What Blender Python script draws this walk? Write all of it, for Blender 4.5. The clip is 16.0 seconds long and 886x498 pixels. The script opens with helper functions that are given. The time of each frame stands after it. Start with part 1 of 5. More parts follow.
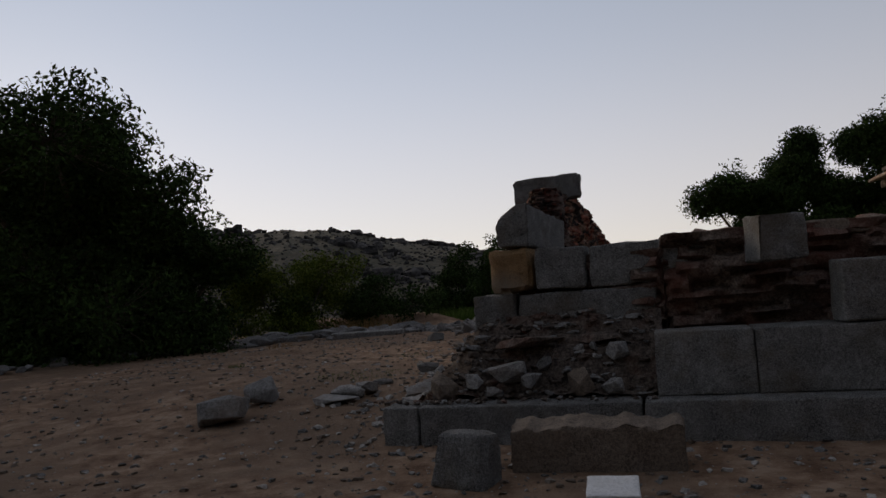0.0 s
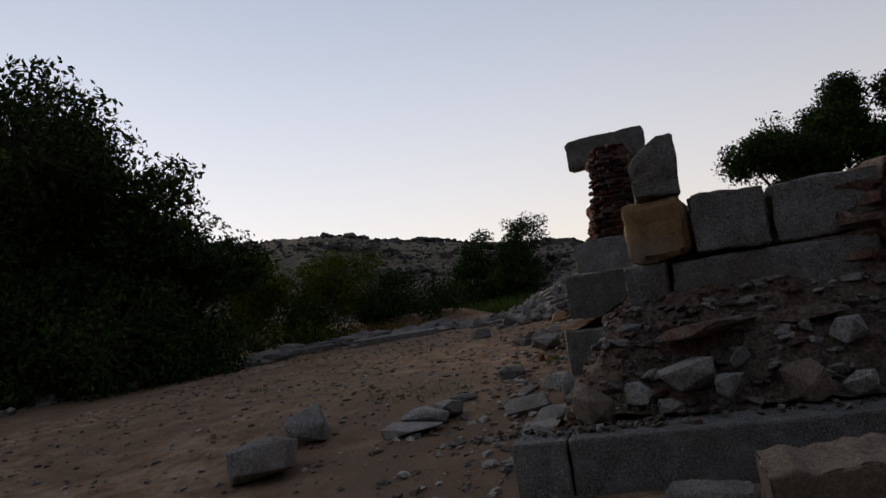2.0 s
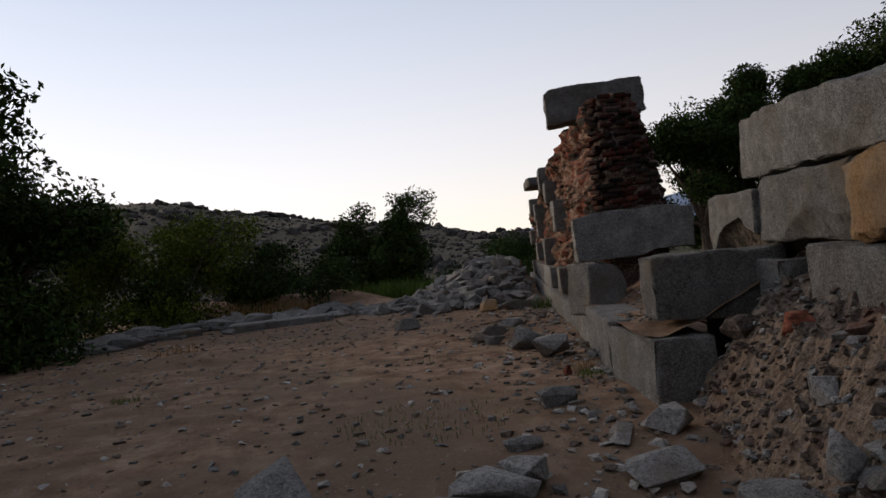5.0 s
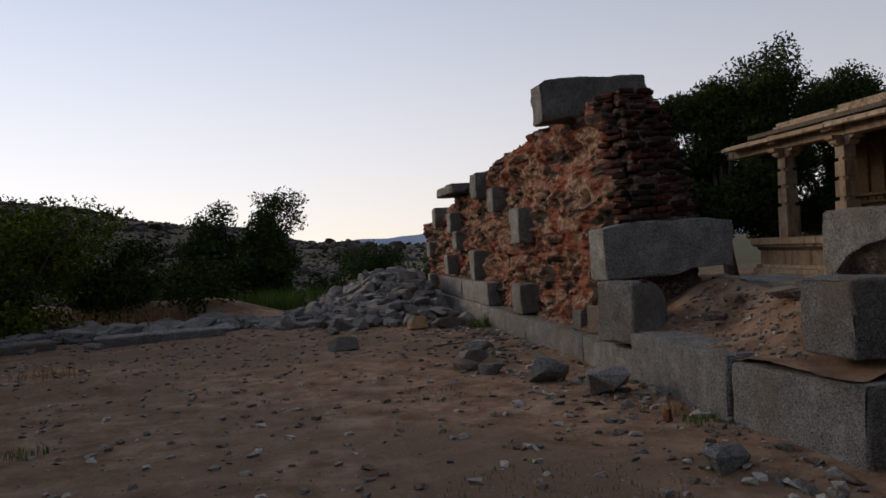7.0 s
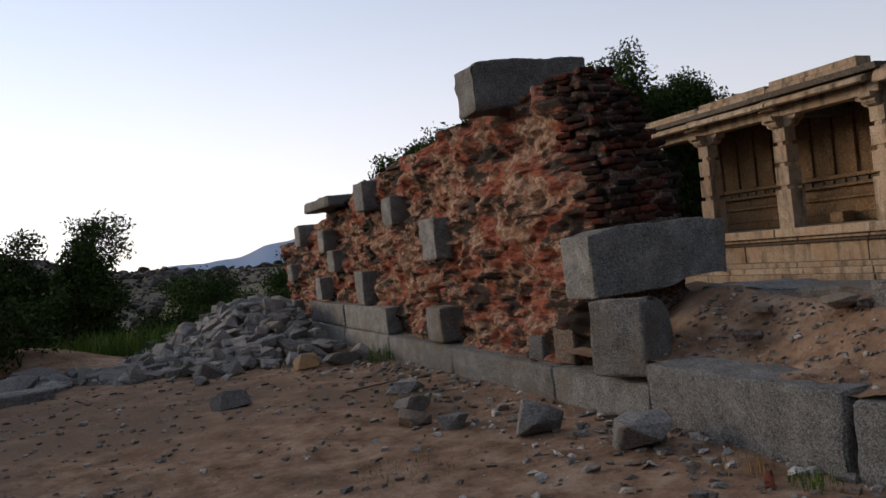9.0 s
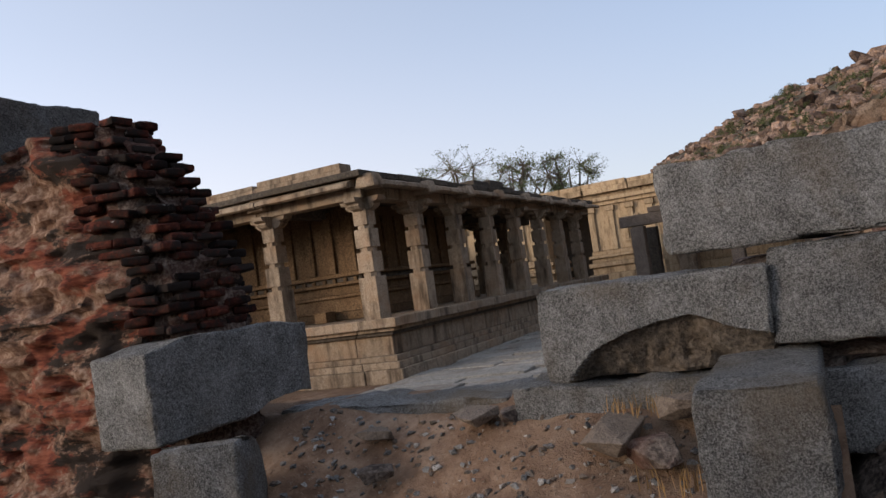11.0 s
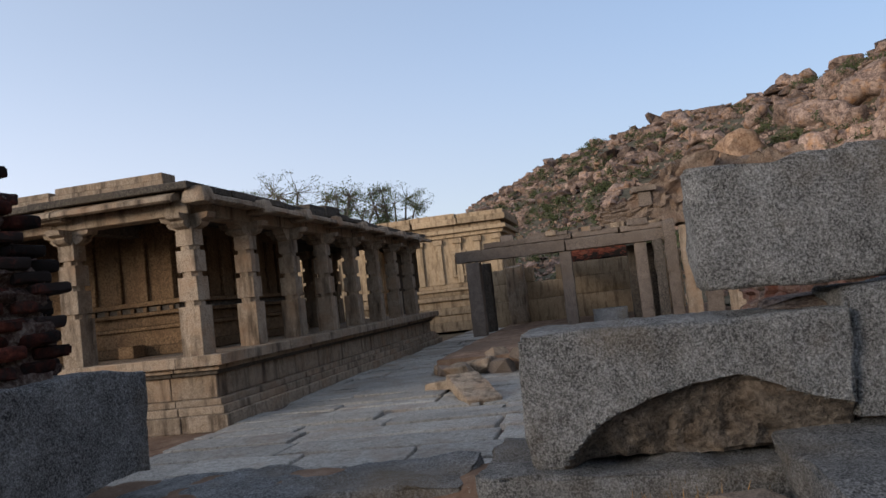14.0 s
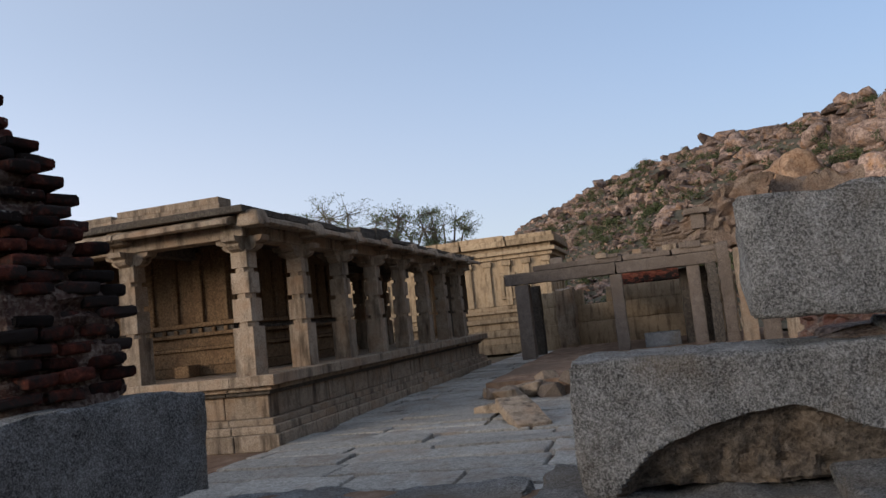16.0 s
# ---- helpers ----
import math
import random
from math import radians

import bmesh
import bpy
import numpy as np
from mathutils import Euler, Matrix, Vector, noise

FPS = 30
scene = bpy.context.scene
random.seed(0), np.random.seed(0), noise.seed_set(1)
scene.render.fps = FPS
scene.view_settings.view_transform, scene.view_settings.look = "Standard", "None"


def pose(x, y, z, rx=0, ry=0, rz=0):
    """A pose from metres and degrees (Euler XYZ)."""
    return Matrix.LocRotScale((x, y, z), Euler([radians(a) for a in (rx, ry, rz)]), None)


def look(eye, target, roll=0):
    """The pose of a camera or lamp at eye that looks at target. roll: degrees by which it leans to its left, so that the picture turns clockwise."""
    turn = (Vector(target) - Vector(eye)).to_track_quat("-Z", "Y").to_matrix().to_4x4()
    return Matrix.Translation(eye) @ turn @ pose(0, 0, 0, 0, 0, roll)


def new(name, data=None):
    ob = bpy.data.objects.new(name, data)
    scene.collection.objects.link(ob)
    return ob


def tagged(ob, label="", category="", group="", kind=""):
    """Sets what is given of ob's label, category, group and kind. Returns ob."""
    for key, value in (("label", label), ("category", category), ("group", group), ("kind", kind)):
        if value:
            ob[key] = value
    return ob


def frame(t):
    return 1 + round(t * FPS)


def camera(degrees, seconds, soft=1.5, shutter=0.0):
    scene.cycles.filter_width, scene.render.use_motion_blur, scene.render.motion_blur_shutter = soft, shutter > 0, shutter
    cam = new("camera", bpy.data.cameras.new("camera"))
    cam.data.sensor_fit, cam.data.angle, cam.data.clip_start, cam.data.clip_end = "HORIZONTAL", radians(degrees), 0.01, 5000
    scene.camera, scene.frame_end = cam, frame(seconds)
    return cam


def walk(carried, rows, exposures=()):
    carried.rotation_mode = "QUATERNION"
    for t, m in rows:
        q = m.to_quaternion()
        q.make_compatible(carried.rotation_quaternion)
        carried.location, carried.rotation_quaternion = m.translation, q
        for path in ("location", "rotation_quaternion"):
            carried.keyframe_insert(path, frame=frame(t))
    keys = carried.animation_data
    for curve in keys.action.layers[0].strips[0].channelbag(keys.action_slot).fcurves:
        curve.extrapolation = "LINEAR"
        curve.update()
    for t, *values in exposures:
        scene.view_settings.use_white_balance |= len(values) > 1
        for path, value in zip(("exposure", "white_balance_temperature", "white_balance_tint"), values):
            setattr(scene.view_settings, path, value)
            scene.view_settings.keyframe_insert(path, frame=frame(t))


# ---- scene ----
cam = camera(60.4, 16.0)
PATH = [
    (0, (0.417, -0.734, 1.595), (-0.147, 1.182, 1.707), -4.0),
    (0.5, (0.029, -0.154, 1.574), (-0.485, 1.777, 1.649), -6.6),
    (1, (-0.409, 0.413, 1.597), (-1.013, 2.317, 1.697), -6.6),
    (1.5, (-0.883, 0.927, 1.592), (-1.411, 2.855, 1.648), -7.0),
    (2, (-1.31, 1.447, 1.582), (-1.852, 3.369, 1.684), -8.9),
    (2.5, (-1.773, 1.907, 1.529), (-2.185, 3.864, 1.556), -7.0),
    (3, (-2.076, 2.43, 1.571), (-2.157, 4.428, 1.578), -7.4),
    (3.5, (-2.36, 2.936, 1.615), (-2.357, 4.935, 1.671), -4.5),
    (4, (-2.785, 3.393, 1.637), (-2.805, 5.392, 1.688), -6.6),
    (4.5, (-3.186, 3.819, 1.637), (-3.245, 5.816, 1.726), -6.4),
    (4.7, (-3.337, 4.015, 1.672), (-3.475, 6.01, 1.704), -6.0),
    (6.8, (-5.529, 6.04, 1.817), (-5.311, 8.027, 1.751), -2.6),
    (7, (-5.636, 6.213, 1.818), (-5.297, 8.184, 1.814), -3.1),
    (7.5, (-5.864, 6.759, 1.827), (-5.429, 8.71, 1.777), -2.4),
    (8, (-6.119, 7.285, 1.85), (-5.562, 9.205, 1.787), -1.7),
    (8.5, (-6.257, 7.797, 1.871), (-5.499, 9.647, 1.815), -5.2),
    (9, (-6.278, 8.344, 1.933), (-5.493, 10.183, 1.936), -6.2),
    (9.5, (-6.269, 8.885, 1.94), (-5.179, 10.562, 1.946), -3.9),
    (9.7, (-6.218, 9.044, 1.969), (-4.95, 10.591, 1.987), -4.4),
    (11.8, (-5.357, 10.811, 2.124), (-3.482, 11.501, 2.223), -7.1),
    (12, (-5.253, 10.883, 2.147), (-3.356, 11.51, 2.239), -6.4),
    (12.5, (-5.127, 11.188, 2.153), (-3.144, 11.414, 2.289), -7.5),
    (13, (-4.949, 11.316, 2.153), (-2.964, 11.516, 2.287), -7.9),
    (13.5, (-4.721, 11.388, 2.159), (-2.768, 11.802, 2.264), -6.9),
    (14, (-4.632, 11.396, 2.155), (-2.678, 11.808, 2.276), -6.4),
    (14.5, (-4.657, 11.403, 2.142), (-2.726, 11.895, 2.312), -5.7),
    (15, (-4.662, 11.41, 2.167), (-2.741, 11.942, 2.327), -6.0),
    (15.5, (-4.692, 11.39, 2.176), (-2.771, 11.922, 2.339), -6.1),
    (16, (-4.691, 11.393, 2.174), (-2.771, 11.921, 2.365), -6.0),
]

EXPOSURES = [(0.0, -0.15, 8200, 13), (2.0, 0.05, 8200, 13), (4.7, 0.33, 8200, 13), (7.0, 0.26, 8000, 13), (9.0, 0.66, 7800, 12), (9.5, 0.68, 7700, 12), (12.0, 1.08, 7200, 12), (13.0, 1.02, 7000, 10), (14.5, 0.84, 6950, 9), (16.0, 0.82, 6950, 9)]
walk(cam, [(t, look(eye, target, roll)) for t, eye, target, roll in PATH], EXPOSURES)

# ---- light: dusk sky, sun just gone behind the haze in the north-west ----
SUN_AZ, SUN_EL = 46.0, 11.0         # degrees west of +y, degrees up
world = bpy.data.worlds.new("dusk_sky")
scene.world = world
world.use_nodes = True
wn, wl = world.node_tree.nodes, world.node_tree.links
sky = wn.new("ShaderNodeTexSky")
sky.sky_type, sky.sun_disc = "NISHITA", False
sky.sun_elevation, sky.sun_rotation = radians(SUN_EL), radians(-SUN_AZ)
sky.altitude, sky.air_density, sky.dust_density, sky.ozone_density = 450, 0.8, 0.12, 3.0
# evening haze: thick and pinkish along the horizon, brightest towards the sunken sun, dim opposite
where = wn.new("ShaderNodeTexCoord")
sunward = wn.new("ShaderNodeVectorMath")
sunward.operation = "DOT_PRODUCT"
sunward.inputs[1].default_value = (-math.sin(radians(SUN_AZ)), math.cos(radians(SUN_AZ)), 0.12)
wl.new(where.outputs["Generated"], sunward.inputs[0])
glow = wn.new("ShaderNodeMapRange")
glow.inputs[1].default_value, glow.inputs[2].default_value, glow.inputs[3].default_value, glow.inputs[4].default_value = -1, 1, 0.4, 1.6
wl.new(sunward.outputs["Value"], glow.inputs[0])
split = wn.new("ShaderNodeSeparateXYZ")
wl.new(where.outputs["Generated"], split.inputs[0])
low = wn.new("ShaderNodeMapRange")
low.interpolation_type = "SMOOTHSTEP"
low.inputs[1].default_value, low.inputs[2].default_value, low.inputs[3].default_value, low.inputs[4].default_value = 0.0, 0.42, 1, 0
wl.new(split.outputs["Z"], low.inputs[0])
amount = wn.new("ShaderNodeMapRange")
amount.inputs[3].default_value, amount.inputs[4].default_value = 0.42, 0.78
wl.new(low.outputs[0], amount.inputs[0])
tone = wn.new("ShaderNodeMix")
tone.data_type = "RGBA"
tone.inputs[6].default_value, tone.inputs[7].default_value = (3.2, 3.55, 4.3, 1), (3.55, 3.5, 3.95, 1)
wl.new(low.outputs[0], tone.inputs[0])
lit = wn.new("ShaderNodeVectorMath")
lit.operation = "SCALE"
wl.new(tone.outputs[2], lit.inputs[0])
wl.new(glow.outputs[0], lit.inputs["Scale"])
haze = wn.new("ShaderNodeMix")
haze.data_type = "RGBA"
wl.new(amount.outputs[0], haze.inputs[0])
wl.new(sky.outputs[0], haze.inputs[6])
wl.new(lit.outputs[0], haze.inputs[7])
wl.new(haze.outputs[2], wn["Background"].inputs[0])
wn["Background"].inputs[1].default_value = 0.15
lamp = bpy.data.lights.new("sun", "SUN")
lamp.energy, lamp.angle, lamp.color = 1.9, radians(24), (1.0, 0.89, 0.78)
sun = new("sun", lamp)
az, el = radians(SUN_AZ), radians(SUN_EL)
sun.matrix_world = look((-math.sin(az) * 50, math.cos(az) * 50, 50 * math.tan(el)), (0, 0, 0))

# ---- materials ----


def material(name, rough=0.9, spec=0.25):
    m = bpy.data.materials.new(name)
    m.use_nodes = True
    b = m.node_tree.nodes["Principled BSDF"]
    b.inputs["Roughness"].default_value = rough
    b.inputs["Specular IOR Level"].default_value = spec
    return m, m.node_tree.nodes, m.node_tree.links, b


def world_coords(n, l, stretch=(1, 1, 1)):
    g = n.new("ShaderNodeNewGeometry")
    mp = n.new("ShaderNodeMapping")
    mp.inputs["Scale"].default_value = stretch
    l.new(g.outputs["Position"], mp.inputs[0])
    return mp.outputs[0]


def noise_tex(n, l, vec, scale, detail=6, rough=0.6):
    t = n.new("ShaderNodeTexNoise")
    t.inputs["Scale"].default_value, t.inputs["Detail"].default_value, t.inputs["Roughness"].default_value = scale, detail, rough
    l.new(vec, t.inputs["Vector"])
    return t.outputs["Fac"]


def ramp(n, l, fac, stops):
    r = n.new("ShaderNodeValToRGB")
    e = r.color_ramp.elements
    e[0].position, e[0].color = stops[0][0], (*stops[0][1], 1)
    e[1].position, e[1].color = stops[-1][0], (*stops[-1][1], 1)
    for p, c in stops[1:-1]:
        x = e.new(p)
        x.color = (*c, 1)
    l.new(fac, r.inputs[0])
    return r.outputs[0]


def grey(n, l, fac, lo, hi):
    return ramp(n, l, fac, [(lo, (0, 0, 0)), (hi, (1, 1, 1))])


def mix(n, l, fac, a, b, mode="MIX"):
    x = n.new("ShaderNodeMix")
    x.data_type, x.blend_type = "RGBA", mode
    if isinstance(fac, (int, float)):
        x.inputs[0].default_value = fac
    else:
        l.new(fac, x.inputs[0])
    for v, i in ((a, 6), (b, 7)):
        if isinstance(v, tuple):
            x.inputs[i].default_value = (*v, 1)
        else:
            l.new(v, x.inputs[i])
    return x.outputs[2]


def bump(n, l, b, height, strength, dist, prev=None):
    x = n.new("ShaderNodeBump")
    x.inputs["Strength"].default_value, x.inputs["Distance"].default_value = strength, dist
    l.new(height, x.inputs["Height"])
    if prev:
        l.new(prev, x.inputs["Normal"])
    l.new(x.outputs[0], b.inputs["Normal"])
    return x.outputs[0]


def random_tint(n, l, col, lo, hi):
    """Each object a little lighter or darker than the next."""
    o = n.new("ShaderNodeObjectInfo")
    r = n.new("ShaderNodeMapRange")
    r.inputs[3].default_value, r.inputs[4].default_value = lo, hi
    l.new(o.outputs["Random"], r.inputs[0])
    return mix(n, l, 1.0, col, r.outputs[0], "MULTIPLY")


def stone_mat(name, dark, mid, light, stain, stain_amount=0.5, speckle=90.0, bumps=0.5, tint=(0.85, 1.15), soot=(0.62, 0.74), island=0.0, coarse=0.36, streak=False):
    m, n, l, b = material(name, 0.92, 0.2)
    v = world_coords(n, l)
    fine = noise_tex(n, l, v, speckle, 3, 0.7)
    mid_n = noise_tex(n, l, v, 6.0, 8, 0.65)
    big = noise_tex(n, l, v, 1.3, 5, 0.6)
    col = ramp(n, l, fine, [(0.42, dark), (0.5, mid), (0.58, light)])
    col = mix(n, l, 0.4, col, ramp(n, l, mid_n, [(0.34, dark), (0.5, mid), (0.68, light)]))
    grain = noise_tex(n, l, v, speckle * 0.4, 4, 0.7)
    col = mix(n, l, coarse, col, ramp(n, l, grain, [(0.4, tuple(c * 0.7 for c in dark)), (0.5, mid), (0.6, light)]))
    col = mix(n, l, grey(n, l, big, 0.62 - 0.22 * stain_amount, 0.78), col, stain)
    runs = noise_tex(n, l, world_coords(n, l, (1.6, 1.6, 0.3)), 3.1, 6, 0.6) if streak else noise_tex(n, l, v, 3.1, 10, 0.75)
    col = mix(n, l, grey(n, l, runs, *soot), col, tuple(c * (0.55 if streak else 0.35) for c in dark))
    if island:
        g = n.new("ShaderNodeNewGeometry")
        r = n.new("ShaderNodeMapRange")
        r.inputs[3].default_value, r.inputs[4].default_value = 1 - island, 1 + island * 0.6
        l.new(g.outputs["Random Per Island"], r.inputs[0])
        col = mix(n, l, 1.0, col, r.outputs[0], "MULTIPLY")
    col = random_tint(n, l, col, *tint)
    l.new(col, b.inputs["Base Color"])
    p = bump(n, l, b, mid_n, bumps, 0.045)
    p = bump(n, l, b, grain, bumps, 0.018, p)
    bump(n, l, b, fine, bumps, 0.008, p)
    return m


GRANITE = stone_mat("grey_granite", (0.04, 0.039, 0.038), (0.17, 0.167, 0.161), (0.42, 0.412, 0.4), (0.16, 0.12, 0.08), 0.5, 120.0, 1.0, coarse=0.2)
YELLOW = stone_mat("ochre_granite", (0.14, 0.075, 0.035), (0.33, 0.19, 0.088), (0.42, 0.28, 0.16), (0.25, 0.225, 0.19), 0.6, 140.0, 0.8)
BROWNSTONE = stone_mat("brown_granite", (0.055, 0.043, 0.036), (0.15, 0.114, 0.09), (0.25, 0.2, 0.16), (0.13, 0.098, 0.075), 0.6)
TEMPLE = stone_mat("weathered_temple_stone", (0.12, 0.085, 0.058), (0.29, 0.215, 0.15), (0.42, 0.335, 0.25), (0.27, 0.16, 0.092), 0.7, 70.0, 0.6, (0.85, 1.12), (0.5, 0.72), coarse=0.12, streak=True)
# Brown stone, darkened further to paint in the pavilion's interior shade.
SHRINE = stone_mat("shaded_brown_shrine_stone", (0.05, 0.03, 0.017), (0.15, 0.09, 0.048), (0.25, 0.16, 0.09), (0.11, 0.062, 0.033), 0.6, 50.0, 0.5, streak=True)
# Dark roof stone; under roofs and in recesses its darkness paints in shade.
TEMPLE_DARK = stone_mat("dark_and_shaded_temple_stone", (0.025, 0.021, 0.017), (0.07, 0.057, 0.046), (0.15, 0.125, 0.1), (0.075, 0.056, 0.038), 0.6, 40.0, 0.35)
GATE = stone_mat("ochre_gate_stone", (0.19, 0.125, 0.075), (0.38, 0.27, 0.165), (0.48, 0.365, 0.24), (0.28, 0.2, 0.125), 0.5, 40.0, 0.4, (0.78, 1.15), (0.5, 0.72), coarse=0.15, streak=True)
PAVING = stone_mat("worn_paving_stone", (0.15, 0.137, 0.118), (0.32, 0.295, 0.258), (0.44, 0.41, 0.365), (0.23, 0.165, 0.12), 0.6, 45.0, 0.7, (0.8, 1.16))
ROCK = stone_mat("broken_rock", (0.07, 0.067, 0.064), (0.19, 0.184, 0.178), (0.33, 0.322, 0.312), (0.165, 0.12, 0.09), 0.5, 85.0, 0.8, (0.65, 1.3), (0.6, 0.72), 0.35)
BOULDER = stone_mat("hill_boulder", (0.05, 0.034, 0.028), (0.15, 0.1, 0.078), (0.27, 0.195, 0.155), (0.24, 0.125, 0.06), 0.45, 3.0, 0.6, (0.8, 1.2), (0.54, 0.68), 0.65)
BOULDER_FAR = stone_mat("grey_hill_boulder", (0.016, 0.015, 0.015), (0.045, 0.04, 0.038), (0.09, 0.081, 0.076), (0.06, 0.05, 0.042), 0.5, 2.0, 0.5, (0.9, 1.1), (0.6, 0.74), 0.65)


def brick_mat(name, mortar_share, soot=0.525):
    m, n, l, b = material(name, 0.95, 0.15)
    v = world_coords(n, l)
    rows = world_coords(n, l, (1, 1, 4.0))
    red = ramp(n, l, noise_tex(n, l, rows, 7, 4, 0.6), [(0.35, (0.07, 0.022, 0.016)), (0.5, (0.18, 0.052, 0.032)), (0.66, (0.27, 0.095, 0.058))])
    mort = ramp(n, l, noise_tex(n, l, v, 14, 8, 0.7), [(0.36, (0.075, 0.04, 0.028)), (0.5, (0.2, 0.115, 0.078)), (0.64, (0.36, 0.25, 0.19))])
    col = mix(n, l, grey(n, l, noise_tex(n, l, world_coords(n, l, (1, 1, 1.8)), 2.0, 10, 0.66), 0.56 - mortar_share * 0.12, 0.62 - mortar_share * 0.12), red, mort)
    dark = grey(n, l, noise_tex(n, l, world_coords(n, l, (1, 1, 2.4)), 1.5, 10, 0.7), soot, soot + 0.05)
    col = mix(n, l, dark, col, (0.03, 0.022, 0.018))
    col = mix(n, l, grey(n, l, noise_tex(n, l, v, 9, 6, 0.7), 0.68, 0.73), col, (0.5, 0.46, 0.42))
    l.new(random_tint(n, l, col, 0.75, 1.2), b.inputs["Base Color"])
    p = bump(n, l, b, noise_tex(n, l, rows, 9, 8, 0.7), 0.8, 0.05)
    bump(n, l, b, noise_tex(n, l, v, 45, 4, 0.7), 0.6, 0.01, p)
    return m


CORE = brick_mat("eroded_brick_and_mortar", 0.85, 0.5)
BRICKS = brick_mat("dark_red_brick", -0.3, 0.47)
MORTAR = stone_mat("dark_old_mortar", (0.03, 0.022, 0.02), (0.1, 0.068, 0.054), (0.24, 0.195, 0.165), (0.13, 0.04, 0.025), 0.9, 40.0, 1.0)


LIME = stone_mat("crumbling_lime_mortar", (0.022, 0.014, 0.011), (0.06, 0.034, 0.026), (0.2, 0.165, 0.14), (0.075, 0.022, 0.014), 0.8, 40.0, 1.0)


def brick_piece():
    m, n, l, b = material("old_red_brick", 0.95, 0.12)
    v = world_coords(n, l)
    col = ramp(n, l, noise_tex(n, l, v, 24, 6, 0.7), [(0.36, (0.035, 0.012, 0.009)), (0.54, (0.095, 0.026, 0.017)), (0.7, (0.17, 0.055, 0.034))])
    col = mix(n, l, grey(n, l, noise_tex(n, l, v, 3.2, 9, 0.75), 0.43, 0.53), col, (0.024, 0.018, 0.016))
    col = mix(n, l, grey(n, l, noise_tex(n, l, v, 11, 6, 0.7), 0.64, 0.7), col, (0.34, 0.3, 0.27))
    l.new(random_tint(n, l, col, 0.4, 1.35), b.inputs["Base Color"])
    bump(n, l, b, noise_tex(n, l, v, 60, 5, 0.7), 0.8, 0.01)
    return m


BRICK = brick_piece()
FLAKE = stone_mat("broken_granite_face", (0.03, 0.025, 0.021), (0.09, 0.072, 0.058), (0.18, 0.15, 0.12), (0.12, 0.075, 0.042), 0.7, 45.0, 1.0)
STONY = stone_mat("stony_brown_dirt", (0.07, 0.048, 0.035), (0.165, 0.115, 0.083), (0.29, 0.22, 0.17), (0.14, 0.08, 0.05), 0.7, 40.0, 1.0)
RUBBLE = stone_mat("rubble_fill", (0.022, 0.017, 0.015), (0.08, 0.06, 0.05), (0.19, 0.155, 0.13), (0.15, 0.055, 0.034), 0.55, 34.0, 1.0)


def dirt_mat():
    m, n, l, b = material("red_brown_dirt", 0.97, 0.1)
    v = world_coords(n, l)
    big, mid_n, fine = noise_tex(n, l, v, 0.35, 6, 0.6), noise_tex(n, l, v, 2.5, 8, 0.7), noise_tex(n, l, v, 38, 4, 0.75)
    col = ramp(n, l, mid_n, [(0.36, (0.12, 0.068, 0.044)), (0.5, (0.235, 0.145, 0.096)), (0.64, (0.35, 0.245, 0.175))])
    col = mix(n, l, grey(n, l, big, 0.44, 0.6), col, (0.17, 0.112, 0.078))
    col = mix(n, l, grey(n, l, fine, 0.6, 0.7), col, (0.36, 0.29, 0.23))
    col = mix(n, l, grey(n, l, noise_tex(n, l, v, 22, 4, 0.7), 0.62, 0.7), col, (0.09, 0.06, 0.045))
    # scrub and dry earth far from the ruin
    g = n.new("ShaderNodeNewGeometry")
    d = n.new("ShaderNodeVectorMath")
    d.operation = "DISTANCE"
    d.inputs[1].default_value = (2, 10, 0)
    l.new(g.outputs["Position"], d.inputs[0])
    r = n.new("ShaderNodeMapRange")
    r.inputs[1].default_value, r.inputs[2].default_value = 24, 34
    l.new(d.outputs["Value"], r.inputs[0])
    col = mix(n, l, r.outputs[0], col, ramp(n, l, mid_n, [(0.35, (0.05, 0.055, 0.03)), (0.65, (0.13, 0.12, 0.075))]))
    l.new(col, b.inputs["Base Color"])
    p = bump(n, l, b, mid_n, 0.6, 0.04)
    p = bump(n, l, b, noise_tex(n, l, v, 11, 5, 0.7), 0.7, 0.03, p)
    bump(n, l, b, fine, 1.0, 0.02, p)
    return m


DIRT = dirt_mat()


def leaf_mat(name, a, c):
    m, n, l, b = material(name, 0.85, 0.08)
    g = n.new("ShaderNodeNewGeometry")
    l.new(ramp(n, l, g.outputs["Random Per Island"], [(0.0, a), (1.0, c)]), b.inputs["Base Color"])
    b.inputs["Transmission Weight"].default_value = 0.0
    return m


LEAF = leaf_mat("dark_green_leaf", (0.013, 0.024, 0.007), (0.042, 0.075, 0.018))
LEAF_GREY = leaf_mat("pale_green_leaf", (0.06, 0.08, 0.035), (0.13, 0.15, 0.07))
SCRUB_LEAF = leaf_mat("thorn_scrub_leaf", (0.03, 0.038, 0.016), (0.085, 0.095, 0.045))
LEAF_YELLOW = leaf_mat("yellow_green_leaf", (0.04, 0.065, 0.01), (0.13, 0.155, 0.022))
GRASS_DRY = leaf_mat("dry_grass", (0.2, 0.12, 0.05), (0.34, 0.2, 0.09))
WEED = leaf_mat("green_weed", (0.04, 0.075, 0.015), (0.09, 0.15, 0.03))
BARK = stone_mat("bark", (0.05, 0.04, 0.03), (0.11, 0.09, 0.07), (0.17, 0.14, 0.11), (0.08, 0.06, 0.045), 0.4, 30, 0.8)
# Distance haze is painted into the far hills' base colour.
HAZE = material("haze_tinted_hill", 1.0, 0.0)[0]
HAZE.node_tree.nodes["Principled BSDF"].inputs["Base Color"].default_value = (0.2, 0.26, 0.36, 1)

# ---- mesh helpers ----
rng = np.random.default_rng(7)


